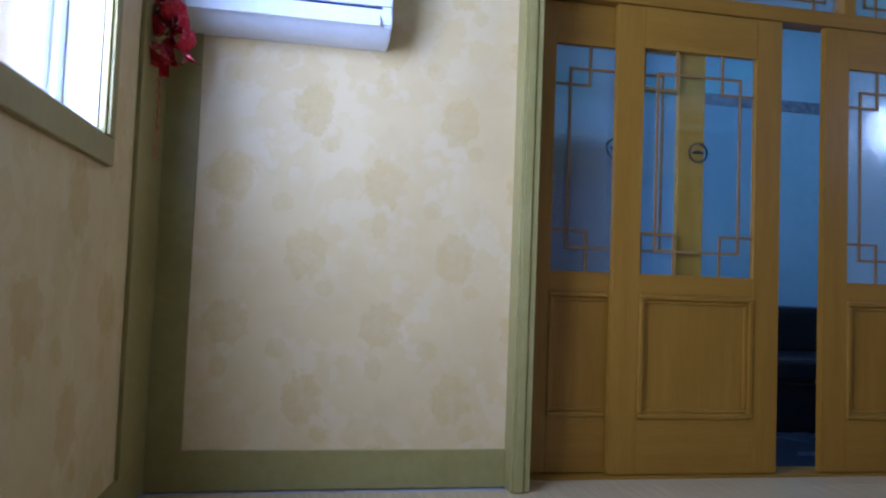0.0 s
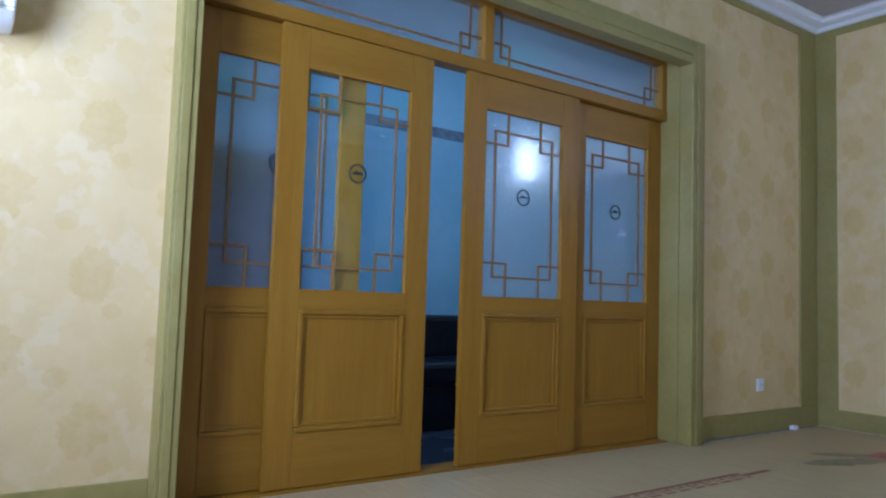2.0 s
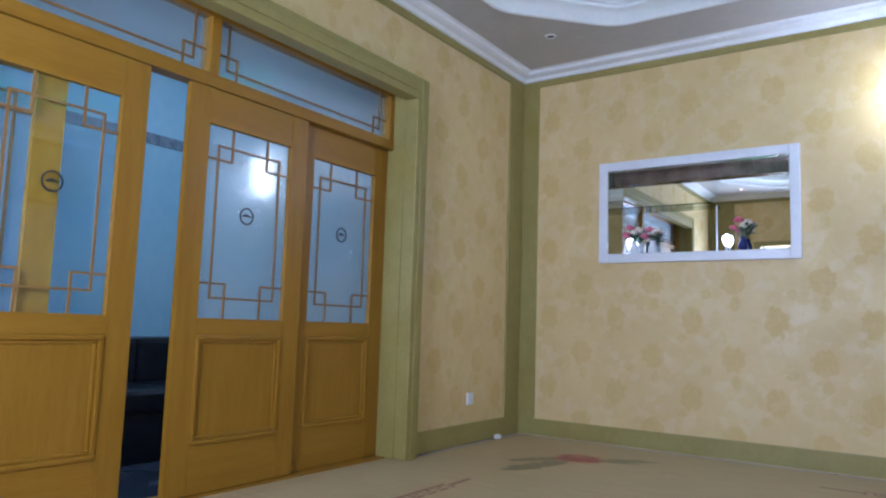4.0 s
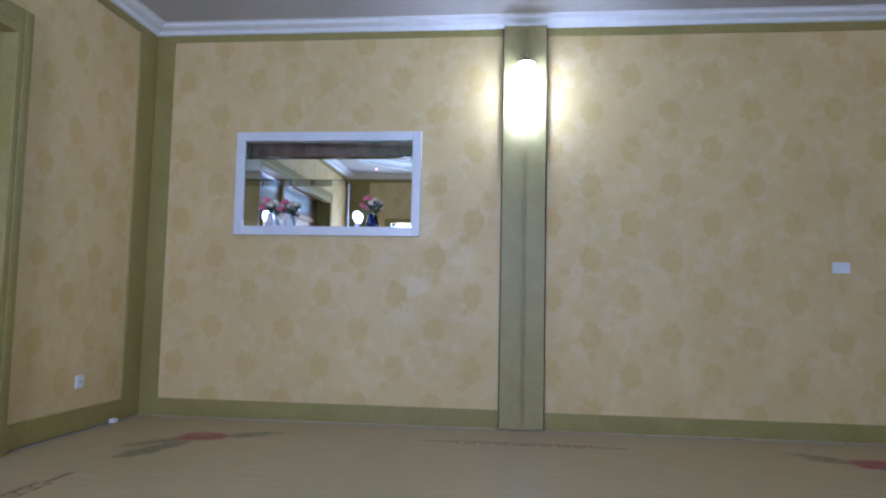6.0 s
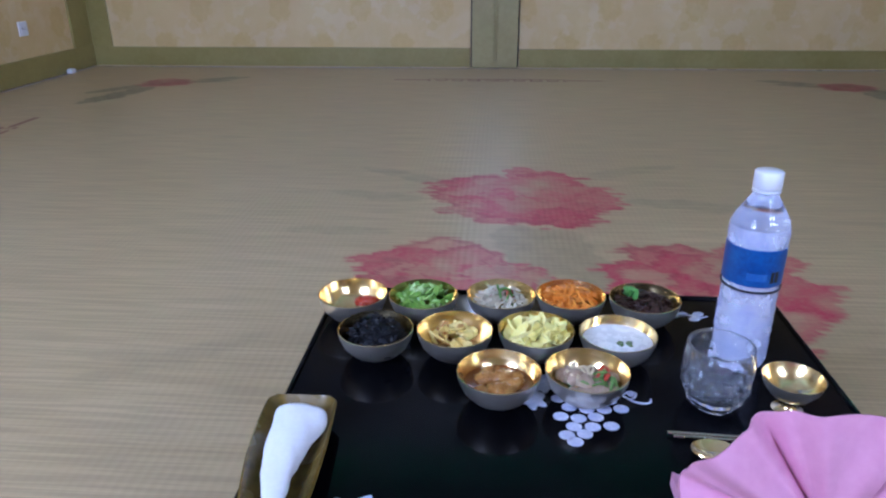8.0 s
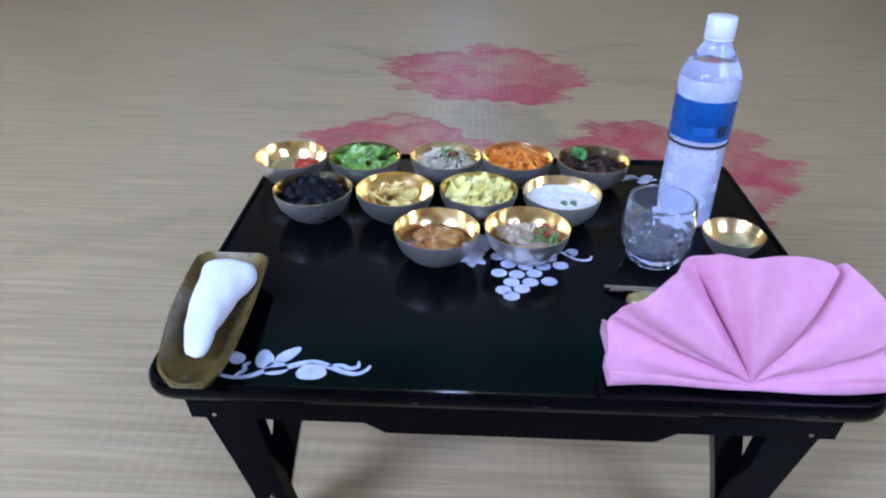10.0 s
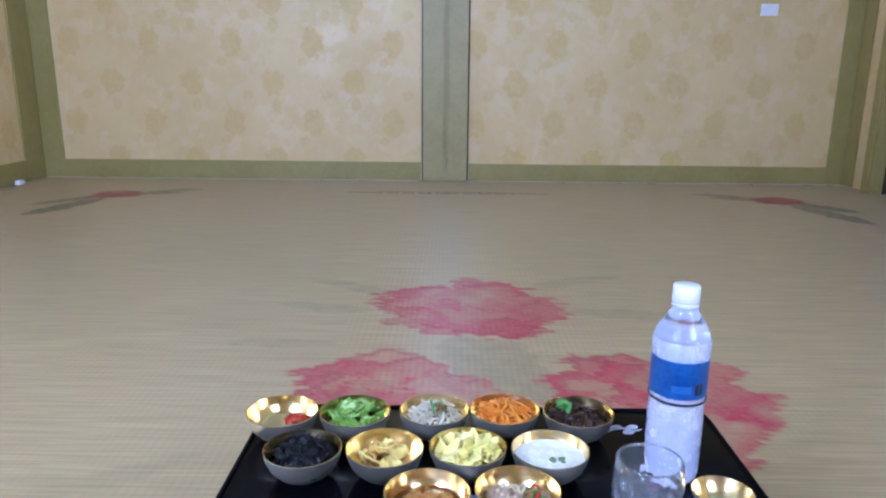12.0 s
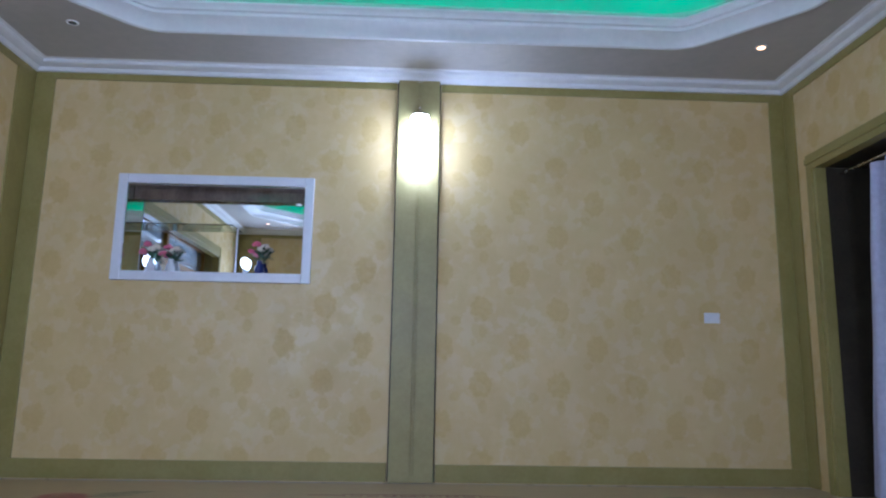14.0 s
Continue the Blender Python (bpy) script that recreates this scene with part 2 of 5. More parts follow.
M["steel"] = surf("steel", (0.55, 0.52, 0.42), (0.66, 0.62, 0.5), 30, (0.2, 0.3), metal=1.0)
M["amber"] = surf("amber_horn_dish", (0.075, 0.052, 0.009), (0.16, 0.107, 0.022), 14, (0.16, 0.3), bump=0.06, Coat_Weight=0.3)
M["towel"] = surf("white_terry", (0.78, 0.79, 0.83), (0.86, 0.87, 0.90), 30, (0.9, 0.95), bump=0.6, bscale=700, dist=0.0015)
M["napkin"] = surf("pink_linen", (0.66, 0.29, 0.44), (0.74, 0.36, 0.52), 12, (0.75, 0.85), bump=0.25, bscale=700, dist=0.0005, Sheen_Weight=0.1)
M["frost"] = glass("frosted_water_bottle", (0.98, 0.99, 1.0), 0.06, 0.2, (1, 1, 1), 90)
M["pet"] = glass("clear_plastic", (0.88, 0.92, 1.0), 0.05, 0.1, (1, 1, 1), 60)
M["ice"] = surf("cloudy_ice_water", (0.66, 0.70, 0.95), (0.93, 0.94, 1.0), 34, (0.15, 0.3), bump=0.5, bscale=70, Transmission_Weight=0.6)
M["label_blue"] = surf("blue_label_print", (0.008, 0.045, 0.20), (0.02, 0.10, 0.33), 28, (0.3, 0.4), bump=0.02)
M["tumbler"] = glass("cut_tumbler_glass", (0.97, 0.98, 1.0), 0.02, 0.0, clear=0.98)
M["white_cap"] = M["white_plastic"]


# ---- builders ----
def box(bm, x0, y0, z0, x1, y1, z1, bevel=0.0):
    made = bmesh.ops.create_cube(bm, size=1)["verts"]
    for v in made:
        v.co = Vector((x0 + (v.co.x + 0.5) * (x1 - x0), y0 + (v.co.y + 0.5) * (y1 - y0), z0 + (v.co.z + 0.5) * (z1 - z0)))
    if bevel:
        edges = list({e for v in made for e in v.link_edges})
        bmesh.ops.bevel(bm, geom=edges, offset=bevel, segments=2, affect="EDGES", profile=0.6)
    return bm


def boxes(*rows, bevel=0.0):
    bm = bmesh.new()
    for r in rows:
        box(bm, *r, bevel=bevel)
    return bm


def lathe(bm, profile, seg=32, centre=(0, 0, 0), wave=None):
    """Turns (radius, height) pairs round the upright axis."""
    rings = []
    for r, z in profile:
        ring = []
        for k in range(1 if r < 1e-6 else seg):
            a = 2 * math.pi * k / seg
            q = r * (1 + (wave(a, z) if wave else 0))
            ring.append(bm.verts.new((centre[0] + q * math.cos(a), centre[1] + q * math.sin(a), centre[2] + z)))
        rings.append(ring)
    for a, b in zip(rings, rings[1:]):
        for k in range(seg):
            n = (k + 1) % seg
            quad = [a[k % len(a)], a[n % len(a)], b[n % len(b)], b[k % len(b)]]
            quad = list(dict.fromkeys(quad))
            if len(quad) > 2:
                bm.faces.new(quad)
    return bm


def tube(bm, points, radius, seg=8, flat=1.0):
    """A rod along points; radius may be one number or one for each point."""
    pts = [Vector(p) for p in points]
    rad = radius if isinstance(radius, (list, tuple)) else [radius] * len(pts)
    rings, side = [], None
    for i, p in enumerate(pts):
        d = (pts[min(i + 1, len(pts) - 1)] - pts[max(i - 1, 0)]).normalized()
        ref = Vector((0, 0, 1)) if abs(d.z) < 0.9 else Vector((1, 0, 0))
        side = d.cross(ref).normalized()
        up = side.cross(d)
        rings.append([bm.verts.new(p + rad[i] * (math.cos(a) * side + flat * math.sin(a) * up)) for a in (2 * math.pi * k / seg for k in range(seg))])
    for a, b in zip(rings, rings[1:]):
        for k in range(seg):
            bm.faces.new((a[k], a[(k + 1) % seg], b[(k + 1) % seg], b[k]))
    bm.faces.new(rings[0][::-1])
    bm.faces.new(rings[-1])
    return bm


def blob(bm, centre, size, rough=0.15, seed=0.0, sub=2):
    made = bmesh.ops.create_icosphere(bm, subdivisions=sub, radius=1)["verts"]
    for v in made:
        k = 1 + rough * noise.noise(v.co * 1.7 + Vector((seed, seed * 0.7, 3.1)))
        v.co = Vector(centre) + Vector([c * k * s for c, s in zip(v.co, size)])
    return bm


def offset_poly(poly, d):
    """A convex polygon, in anticlockwise order, moved inwards by d."""
    out, n = [], len(poly)
    for i in range(n):
        p, a, b = Vector(poly[i]), Vector(poly[i - 1]), Vector(poly[(i + 1) % n])
        e1, e2 = (p - a).normalized(), (b - p).normalized()
        n1, n2 = Vector((-e1.y, e1.x)), Vector((-e2.y, e2.x))
        out.append(p + (n1 + n2) * d / (1 + n1.dot(n2)))
    return out


def ring_sweep(bm, poly, profile):
    """Sweeps (inward, height) pairs round a closed convex polygon."""
    rings = [[bm.verts.new((*q, z)) for q in offset_poly(poly, d)] for d, z in profile]
    for a, b in zip(rings, rings[1:]):
        for k in range(len(poly)):
            n = (k + 1) % len(poly)
            bm.faces.new((a[k], a[n], b[n], b[k]))
    return bm


def finish(name, bm, material, smooth=None):
    bmesh.ops.recalc_face_normals(bm, faces=bm.faces)
    me = bpy.data.meshes.new(name)
    if smooth is not None:
        for f in bm.faces:
            f.smooth = True
        for e in bm.edges:
            e.smooth = len(e.link_faces) == 2 and e.calc_face_angle(0) < radians(smooth)
    bm.to_mesh(me)
    bm.free()
    me.materials.append(material)
    return me


def structure(name, bm, material, label="", smooth=None, category=""):
    return tagged(new(name, finish(name, bm, material, smooth)), label, category, kind="structure")


def thing(name, place, label, category, group="", rz=0.0):
    ob = new(name)
    ob.matrix_world = pose(*place, 0, 0, rz)
    ob.empty_display_size = 0.05
    return tagged(ob, label, category, group)


def part(name, bm, material, parent, label="", smooth=None):
    ob = new(name, finish(name, bm, material, smooth))
    ob.parent = parent
    return tagged(ob, label)


def solid(name, bm, material, place, label, category, group="", smooth=None, rz=0.0):
    """A thing that is a single mesh."""
    ob = new(name, finish(name, bm, material, smooth))
    ob.matrix_world = pose(*place, 0, 0, rz)
    return tagged(ob, label, category, group)


# ---- the room ----
XW, XE, YS, YN, ZC = -0.79, 5.31, -2.64, 3.20, 3.06

structure("floor", boxes((XW - 0.3, YS - 0.6, -0.12, XE + 0.3, YN + 0.06, -0.008)), M["base_floor"], "pale grey-violet vinyl floor under the straw mat")

# north wall: sliding doors between casings
structure("wall_north", boxes((XW - 0.3, YN, -0.1, 0.60, YN + 0.25, ZC + 0.4), (3.70, YN, -0.1, XE + 0.3, YN + 0.25, ZC + 0.4),
                              (0.60, YN, 2.44, 3.70, YN + 0.25, ZC + 0.4)), M["paper_n"], "cream wallpaper with staggered golden blossoms")
# east wall: niche opening
NY0, NY1, NZ0, NZ1 = 1.085, 2.415, 1.465, 2.128
structure("wall_east", boxes((XE, YS - 0.6, -0.1, XE + 0.3, NY0, ZC + 0.4), (XE, NY1, -0.1, XE + 0.3, YN + 0.0, ZC + 0.4),
                             (XE, NY0, -0.1, XE + 0.3, NY1, NZ0), (XE, NY0, NZ1, XE + 0.3, NY1, ZC + 0.4)), M["paper_e"], "cream wallpaper with staggered golden blossoms")
# west wall: two window openings
WY0, WY1, WZ0, WZ1 = 1.26, 2.45, 1.15, 2.24
VY0, VY1 = -1.89, -0.70
structure("wall_west", boxes((XW - 0.3, YS - 0.6, -0.1, XW, VY0, ZC + 0.4), (XW - 0.3, VY1, -0.1, XW, WY0, ZC + 0.4), (XW - 0.3, WY1, -0.1, XW, YN, ZC + 0.4),
                             (XW - 0.3, WY0, -0.1, XW, WY1, WZ0), (XW - 0.3, WY0, WZ1, XW, WY1, ZC + 0.4),
                             (XW - 0.3, VY0, -0.1, XW, VY1, WZ0), (XW - 0.3, VY0, WZ1, XW, VY1, ZC + 0.4)), M["paper_e"], "cream wallpaper with staggered golden blossoms")
# south wall: wide curtained opening
OX0, OX1, OZ = 1.6, 4.88, 2.28
structure("wall_south", boxes((XW, YS - 0.3, -0.1, OX0, YS, ZC + 0.4), (OX1, YS - 0.3, -0.1, XE, YS, ZC + 0.4), (OX0, YS - 0.3, OZ, OX1, YS, ZC + 0.4)),
          M["paper_n"], "cream wallpaper over the curtained opening")
structure("wall_alcove", boxes((OX0 - 0.05, YS - 0.62, -0.1, OX1 + 0.05, YS - 0.55, ZC)), M["plaster"], "plain wall behind the curtain")

# olive trim: baseboards, corner boards and top boards, each 12 mm proud of the paper
T = 0.014
structure("baseboard_north_1", boxes((XW, YN - T, 0, 0.562, YN, 0.145), bevel=0.003), M["olive"], "olive green painted baseboard")
structure("baseboard_north_2", boxes((3.772, YN - T, 0, XE, YN, 0.145), bevel=0.003), M["olive"], "olive green painted baseboard")
structure("baseboard_east_1", boxes((XE - T, 0.43, 0, XE, YN - T, 0.13), bevel=0.003), M["olive"], "olive green painted baseboard")
structure("baseboard_east_2", boxes((XE - T, YS, 0, XE, 0.08, 0.122), bevel=0.003), M["olive"], "olive green painted baseboard")
structure("baseboard_west", boxes((XW, YS, 0, XW + T, YN - T, 0.14), bevel=0.003), M["olive"], "olive green painted baseboard")
structure("baseboard_south", boxes((XW + T, YS, 0, OX0 - 0.1, YS + T, 0.14), bevel=0.003), M["olive"], "olive green painted baseboard")
for name, rows in (
    ("trim_north_1", [(XW, YN - T, 0.145, -0.655, YN, 2.93)]), ("trim_north_2", [(5.065, YN - T, 0.145, XE - T, YN, 2.93)]),
    ("trim_north_top", [(XW, YN - T, 2.93, XE - T, YN, 3.0)]),
    ("trim_east_1", [(XE - T, 3.04, 0.13, XE, YN - T, 2.935)]), ("trim_east_2", [(XE - T, YS + T, 0.122, XE, -2.512, 2.925)]),
    ("trim_east_top", [(XE - T, 0.43, 2.935, XE, YN - T, 3.0), (XE - T, YS + T, 2.925, XE, 0.08, 3.0)]),
    ("trim_west", [(XW, 2.83, 0.14, XW + T, YN - T, 2.93), (XW, YS, 2.93, XW + T, YN - T, 3.0)]),
    ("trim_south", [(5.16, YS, 0.0, XE - T, YS + T, 2.93), (XW + T, YS, 2.93, XE - T, YS + T, 3.0)]),
):
    structure(name, boxes(*rows, bevel=0.003), M["olive"], "olive green painted trim board")

# pillar in the middle of the east wall, with two grooves
bm = boxes((XE - 0.04, 0.096, 0, XE, 0.236, 3.0), (XE - 0.04, 0.241, 0.05, XE, 0.257, 3.0), (XE - 0.04, 0.262, 0, XE, 0.414, 3.0), (XE - 0.026, 0.230, 0.05, XE, 0.268, 3.0),
           (XE - 0.0405, 0.234, 0, XE, 0.264, 0.05), bevel=0.0012)
structure("pillar_east", bm, M["pillar_lamplit"], "olive green pilaster with two fine grooves")

structure("pillar_gap", boxes((XE - 0.012, 0.414, 0, XE, 0.4235, 3.0), (XE - 0.012, 0.0865, 0, XE, 0.096, 3.0)), M["dark_recess"], "dark joint beside the pilaster")

# casing round the sliding doors
structure("door_casing_1", boxes((0.562, 3.10, 0, 0.64, YN, 2.52), (0.575, 3.092, 0, 0.612, 3.10, 2.5), bevel=0.006), M["olive"], "olive green door casing")
structure("door_casing_2", boxes((3.65, 3.10, 0, 3.772, YN, 2.52), (3.69, 3.092, 0, 3.74, 3.10, 2.5), bevel=0.006), M["olive"], "olive green door casing")
structure("door_casing_head", boxes((0.64, 3.10, 2.37, 3.65, YN, 2.52), (0.64, 3.092, 2.42, 3.65, 3.10, 2.48), bevel=0.006), M["olive"], "olive green head casing")
structure("door_jamb", boxes((0.60, YN, 0, 0.65, 3.40, 2.44), (3.65, YN, 0, 3.70, 3.40, 2.44)), M["olive"], "olive green door jamb")
structure("mat_edge", boxes((0.645, 3.146, -0.007, 3.648, 3.268, -0.001)), M["mat"], "straw matting running up to the sliding doors")
structure("threshold", boxes((0.65, 3.27, -0.008, 3.65, 3.42, 0.006)), M["wood_h"], "worn oak threshold")

# frame of the transom over the doors
tr = thing("transom_window", (2.15, 3.34, 2.035), "oak transom with blue-lit rippled glass and thin lattice", "window")
part("bottom_rail", boxes((-1.50, -0.045, 0, 1.50, 0.045, 0.068), bevel=0.004), M["wood_h"], tr)
part("top_rail", boxes((-1.50, -0.04, 0.37, 1.50, 0.04, 0.405), bevel=0.004), M["wood_h"], tr)
for x0, x1 in ((-1.50, -1.46), (0.0, 0.06), (1.46, 1.50)):
    part("mullion", boxes((x0, -0.04, 0.068, x1, 0.04, 0.37), bevel=0.004), M["wood"], tr)
for x0, x1 in ((-1.46, 0.0), (0.06, 1.46)):
    pane = part("pane", boxes((x0, 0.0, 0.068, x1, 0.005, 0.37)), M["rippled"], tr)
    pane.visible_shadow = False
    for s in (0, 1):
        e = x1 if s else x0
        k = -1 if s else 1
        rows = [(e + k * 0.07, 0.12, e + k * 0.082, 0.37), (e + k * 0.13, 0.068, e + k * 0.142, 0.20), (e, 0.19, e + k * 0.142, 0.202)]
        for a, b, c, d in rows:
            part("muntin", boxes((min(a, c), -0.006, b, max(a, c), 0.0, d)), M["muntin"], tr)
    part("muntin", boxes((x0 + 0.07, -0.006, 0.12, x1 - 0.07, 0.0, 0.132)), M["muntin"], tr)


def sliding_door(name, x0, x1, y, label, pane_mat, glass_z=(0.862, 1.848)):
    """Oak leaf: stiles, rails, raised lower panel, glass with a lattice of thin bars, and a round emblem on the glass."""
    w, h, t = x1 - x0, 2.02, 0.034
    ob = thing(name, (x0 + w / 2, y + t / 2, 0.010), label, "sliding door")
    ob["kind"] = "structure"
    hx, st = w / 2, 0.126
    g0, g1 = glass_z[0] - 0.01, glass_z[1] - 0.01
    p0, p1 = 0.235, 0.765
    for s in (-1, 1):
        part("stile", boxes((min(s * hx, s * (hx - st)), -t / 2, 0, max(s * hx, s * (hx - st)), t / 2, h), bevel=0.003), M["wood"], ob)
    for z0, z1 in ((0, p0), (p1, g0), (g1, h)):
        part("rail", boxes((-hx + st, -t / 2 + 0.001, z0, hx - st, t / 2 - 0.001, z1), bevel=0.002), M["wood_h"], ob)
    bm = boxes((-hx + st, -0.006, p0, hx - st, 0.006, p1))
    for a, b, d in ((0.0, 0.022, t / 2 + 0.008), (0.022, 0.04, t / 2 - 0.003)):
        for bx in ((-hx + st + a, p0 + a, hx - st - a, p0 + b), (-hx + st + a, p1 - b, hx - st - a, p1 - a),
                   (-hx + st + a, p0 + b, -hx + st + b, p1 - b), (hx - st - b, p0 + b, hx - st - a, p1 - b)):
            box(bm, bx[0], -d, bx[1], bx[2], d - 0.012, bx[3], bevel=0.006)
    part("lower_panel", bm, M["wood"], ob, "raised oak lower panel")
    pane = part("pane", boxes((-hx + st, 0.002, g0, hx - st, 0.007, g1)), pane_mat, ob)
    pane.visible_shadow = False
    b = 0.011
    gx = hx - st
    for s in (-1, 1):
        a, c = s * gx, -s
        xs = sorted((a + c * 0.066, a + c * (0.066 + b)))
        part("muntin", boxes((xs[0], -0.006, g0 + 0.097, xs[1], 0.002, g1 - 0.097)), M["muntin"], ob)
        xs = sorted((a + c * 0.155, a + c * (0.155 + b)))
        for z0, z1 in ((g1 - 0.18, g1), (g0, g0 + 0.18)):
            part("muntin", boxes((xs[0], -0.006, z0, xs[1], 0.002, z1)), M["muntin"], ob)
        xs = sorted((a, a + c * (0.155 + b)))
        for z in (g1 - 0.18, g0 + 0.17):
            part("muntin", boxes((xs[0], -0.0055, z, xs[1], 0.0015, z + b)), M["muntin"], ob)
    for z in (g1 - 0.108, g0 + 0.097):
        part("muntin", boxes((-gx + 0.066, -0.0055, z, gx - 0.066, 0.0015, z + b)), M["muntin"], ob)
    bm = bmesh.new()
    zc = g0 + 0.545
    ring = [Vector((math.cos(2 * math.pi * k / 40), 0, math.sin(2 * math.pi * k / 40))) for k in range(40)]
    vs = [[bm.verts.new(Vector((0, yy, zc)) + r * q) for q in ring] for r, yy in ((0.046, 0.002), (0.046, -0.002), (0.038, -0.002), (0.038, 0.002))]
    for a, c in zip(vs, vs[1:]):
        for k in range(40):
            bm.faces.new((a[k], a[(k + 1) % 40], c[(k + 1) % 40], c[k]))
    tube(bm, [(-0.028, -0.001, zc - 0.002), (-0.008, -0.001, zc + 0.005), (0.028, -0.001, zc)], [0.003, 0.009, 0.003], 6)
    part("emblem", bm, M["dark_mark"], ob, "round dark emblem on the glass")
    return ob


sliding_door("door_1", 0.652, 1.478, 3.342, "fixed oak door leaf with rippled glass and lattice bars", M["rippled"])
sliding_door("door_2", 1.040, 1.832, 3.300, "sliding oak door leaf with glass, slid partly open", M["clear_pane"])
sliding_door("door_3", 2.052, 2.860, 3.300, "sliding oak door leaf with rippled glass, slid partly open", M["rippled"])
sliding_door("door_4", 2.836, 3.648, 3.342, "fixed oak door leaf with rippled glass and lattice bars", M["rippled"], (0.862, 1.840))

# corridor seen through the gap and the glass
structure("corridor_floor", boxes((-0.6, 3.46, -0.12, 6.2, 5.2, -0.02)), M["corridor_floor"], "dark polished stone corridor floor")
structure("corridor_wall", boxes((-0.6, 5.0, -0.02, 6.2, 5.15, 2.85), (-0.7, 3.45, -0.02, -0.6, 5.15, 2.85), (6.2, 3.45, -0.02, 6.3, 5.15, 2.85)), M["corridor_wall"], "pale blue corridor wall")
structure("corridor_ceiling", boxes((-0.7, 3.45, 2.85, 6.3, 5.15, 2.95)), M["white_paint"], "white corridor ceiling")
structure("border_tile", boxes((-0.6, 4.992, 2.12, 6.2, 5.0, 2.2)), M["band_tile"], "grey patterned border tiles")
sofa = thing("sofa", (3.05, 4.62, -0.02), "black leather sofa against the blue corridor wall", "sofa")
part("base", boxes((-0.9, -0.36, 0.0, 0.9, 0.36, 0.30), bevel=0.02), M["black_leather"], sofa)
for k in range(3):
    part("seat_cushion", boxes((-0.74 + k * 0.495, -0.38, 0.30, -0.25 + k * 0.495, 0.2, 0.44), bevel=0.03), M["black_leather"], sofa)
    part("back_cushion", boxes((-0.74 + k * 0.495, 0.14, 0.42, -0.25 + k * 0.495, 0.34, 0.74), bevel=0.04), M["black_leather"], sofa)
for s in (-0.9, 0.745):
    part("armrest", boxes((s, -0.38, 0.28, s + 0.155, 0.36, 0.56), bevel=0.03), M["black_leather"], sofa)

# invented tall cabinet, added to darken what shows through the glass of the fixed leaf
cb = thing("cabinet", (1.28, 4.72, -0.02), "tall dark cabinet added in the corridor to darken the glass", "cabinet")
part("body", boxes((-0.28, -0.2, 0.0, 0.28, 0.24, 1.72), bevel=0.006), M["dark_recess"], cb)
for s in (-1, 1):
    door = part("cabinet_door", boxes((min(s * 0.004, s * 0.272), -0.222, 0.06, max(s * 0.004, s * 0.272), -0.2, 1.69), bevel=0.004), M["dark_recess"], cb)
    part("handle", boxes((s * 0.03 - 0.006, -0.24, 0.85, s * 0.03 + 0.006, -0.222, 0.97), bevel=0.003), M["steel"], door)

# ---- ceiling with a raised tray and green cove light ----
RECT = [(XW, YS), (XE, YS), (XE, YN), (XW, YN)]
TX0, TX1, TY0, TY1, CX, CY = -0.32, 4.72, -2.25, 2.75, 0.66, 0.61
TRAY = [(TX0 + CX, TY0), (TX1 - CX, TY0), (TX1, TY0 + CY), (TX1, TY1 - CY), (TX1 - CX, TY1), (TX0 + CX, TY1), (TX0, TY1 - CY), (TX0, TY0 + CY)]


def rounded(poly, r, n=5):
    """The polygon with its corners rounded off."""
    out = []
    for i, p in enumerate(poly):
        p, a, b = Vector(p), Vector(poly[i - 1]), Vector(poly[(i + 1) % len(poly)])
        q0, q1 = p + (a - p).normalized() * r, p + (b - p).normalized() * r
        for k in range(n):
            t = k / (n - 1)
            out.append(q0 * (1 - t) ** 2 + p * 2 * t * (1 - t) + q1 * t * t)
    return out


TRAY_R = rounded(TRAY, 0.14)
bm = bmesh.new()
hole = [bm.verts.new((*p, ZC)) for p in TRAY_R]
rim = [bm.verts.new((*p, ZC)) for p in RECT]
edges = [bm.edges.new((ring[i], ring[(i + 1) % len(ring)])) for ring in (hole, rim) for i in range(len(ring))]
bmesh.ops.triangle_fill(bm, use_beauty=True, edges=edges)
ring_sweep(bm, TRAY_R, [(0.0, ZC), (0.0, ZC + 0.02)])
# cove: floor, back and raised ceiling
ring_sweep(bm, TRAY_R, [(0.02, ZC + 0.13), (-0.16, ZC + 0.13), (-0.16, ZC + 0.36)])
top = [bm.verts.new((*p, ZC + 0.36)) for p in offset_poly(TRAY_R, -0.16)]
bm.faces.new(top)
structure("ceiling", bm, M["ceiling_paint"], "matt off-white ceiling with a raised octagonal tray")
structure("roof", boxes((XW - 0.3, YS - 0.6, ZC + 0.41, XE + 0.3, YN + 0.25, ZC + 0.5)), M["plaster"])
bm = ring_sweep(bmesh.new(), TRAY_R, [(0.0, ZC - 0.004), (0.012, ZC - 0.012), (0.03, ZC - 0.006), (0.045, ZC + 0.025), (0.085, ZC + 0.06), (0.125, ZC + 0.075),
                                       (0.13, ZC + 0.095), (0.15, ZC + 0.10), (0.16, ZC + 0.125), (0.175, ZC + 0.135), (0.175, ZC + 0.15), (0.0, ZC + 0.145)])
structure("cove_moulding", bm, M["white_paint"], "white stepped plaster moulding round the ceiling tray", smooth=35)
bm = ring_sweep(bmesh.new(), RECT, [(0.0, 2.985), (0.012, 2.985), (0.03, 2.99), (0.045, 3.015), (0.075, 3.02), (0.10, 3.035), (0.105, 3.052), (0.13, ZC), (0.0, ZC + 0.002)])
structure("cornice", bm, M["white_paint"], "white plaster cornice", smooth=30)
bm = ring_sweep(bmesh.new(), TRAY_R, [(-0.05, ZC + 0.155), (-0.07, ZC + 0.155), (-0.07, ZC + 0.165), (-0.05, ZC + 0.165), (-0.05, ZC + 0.155)])
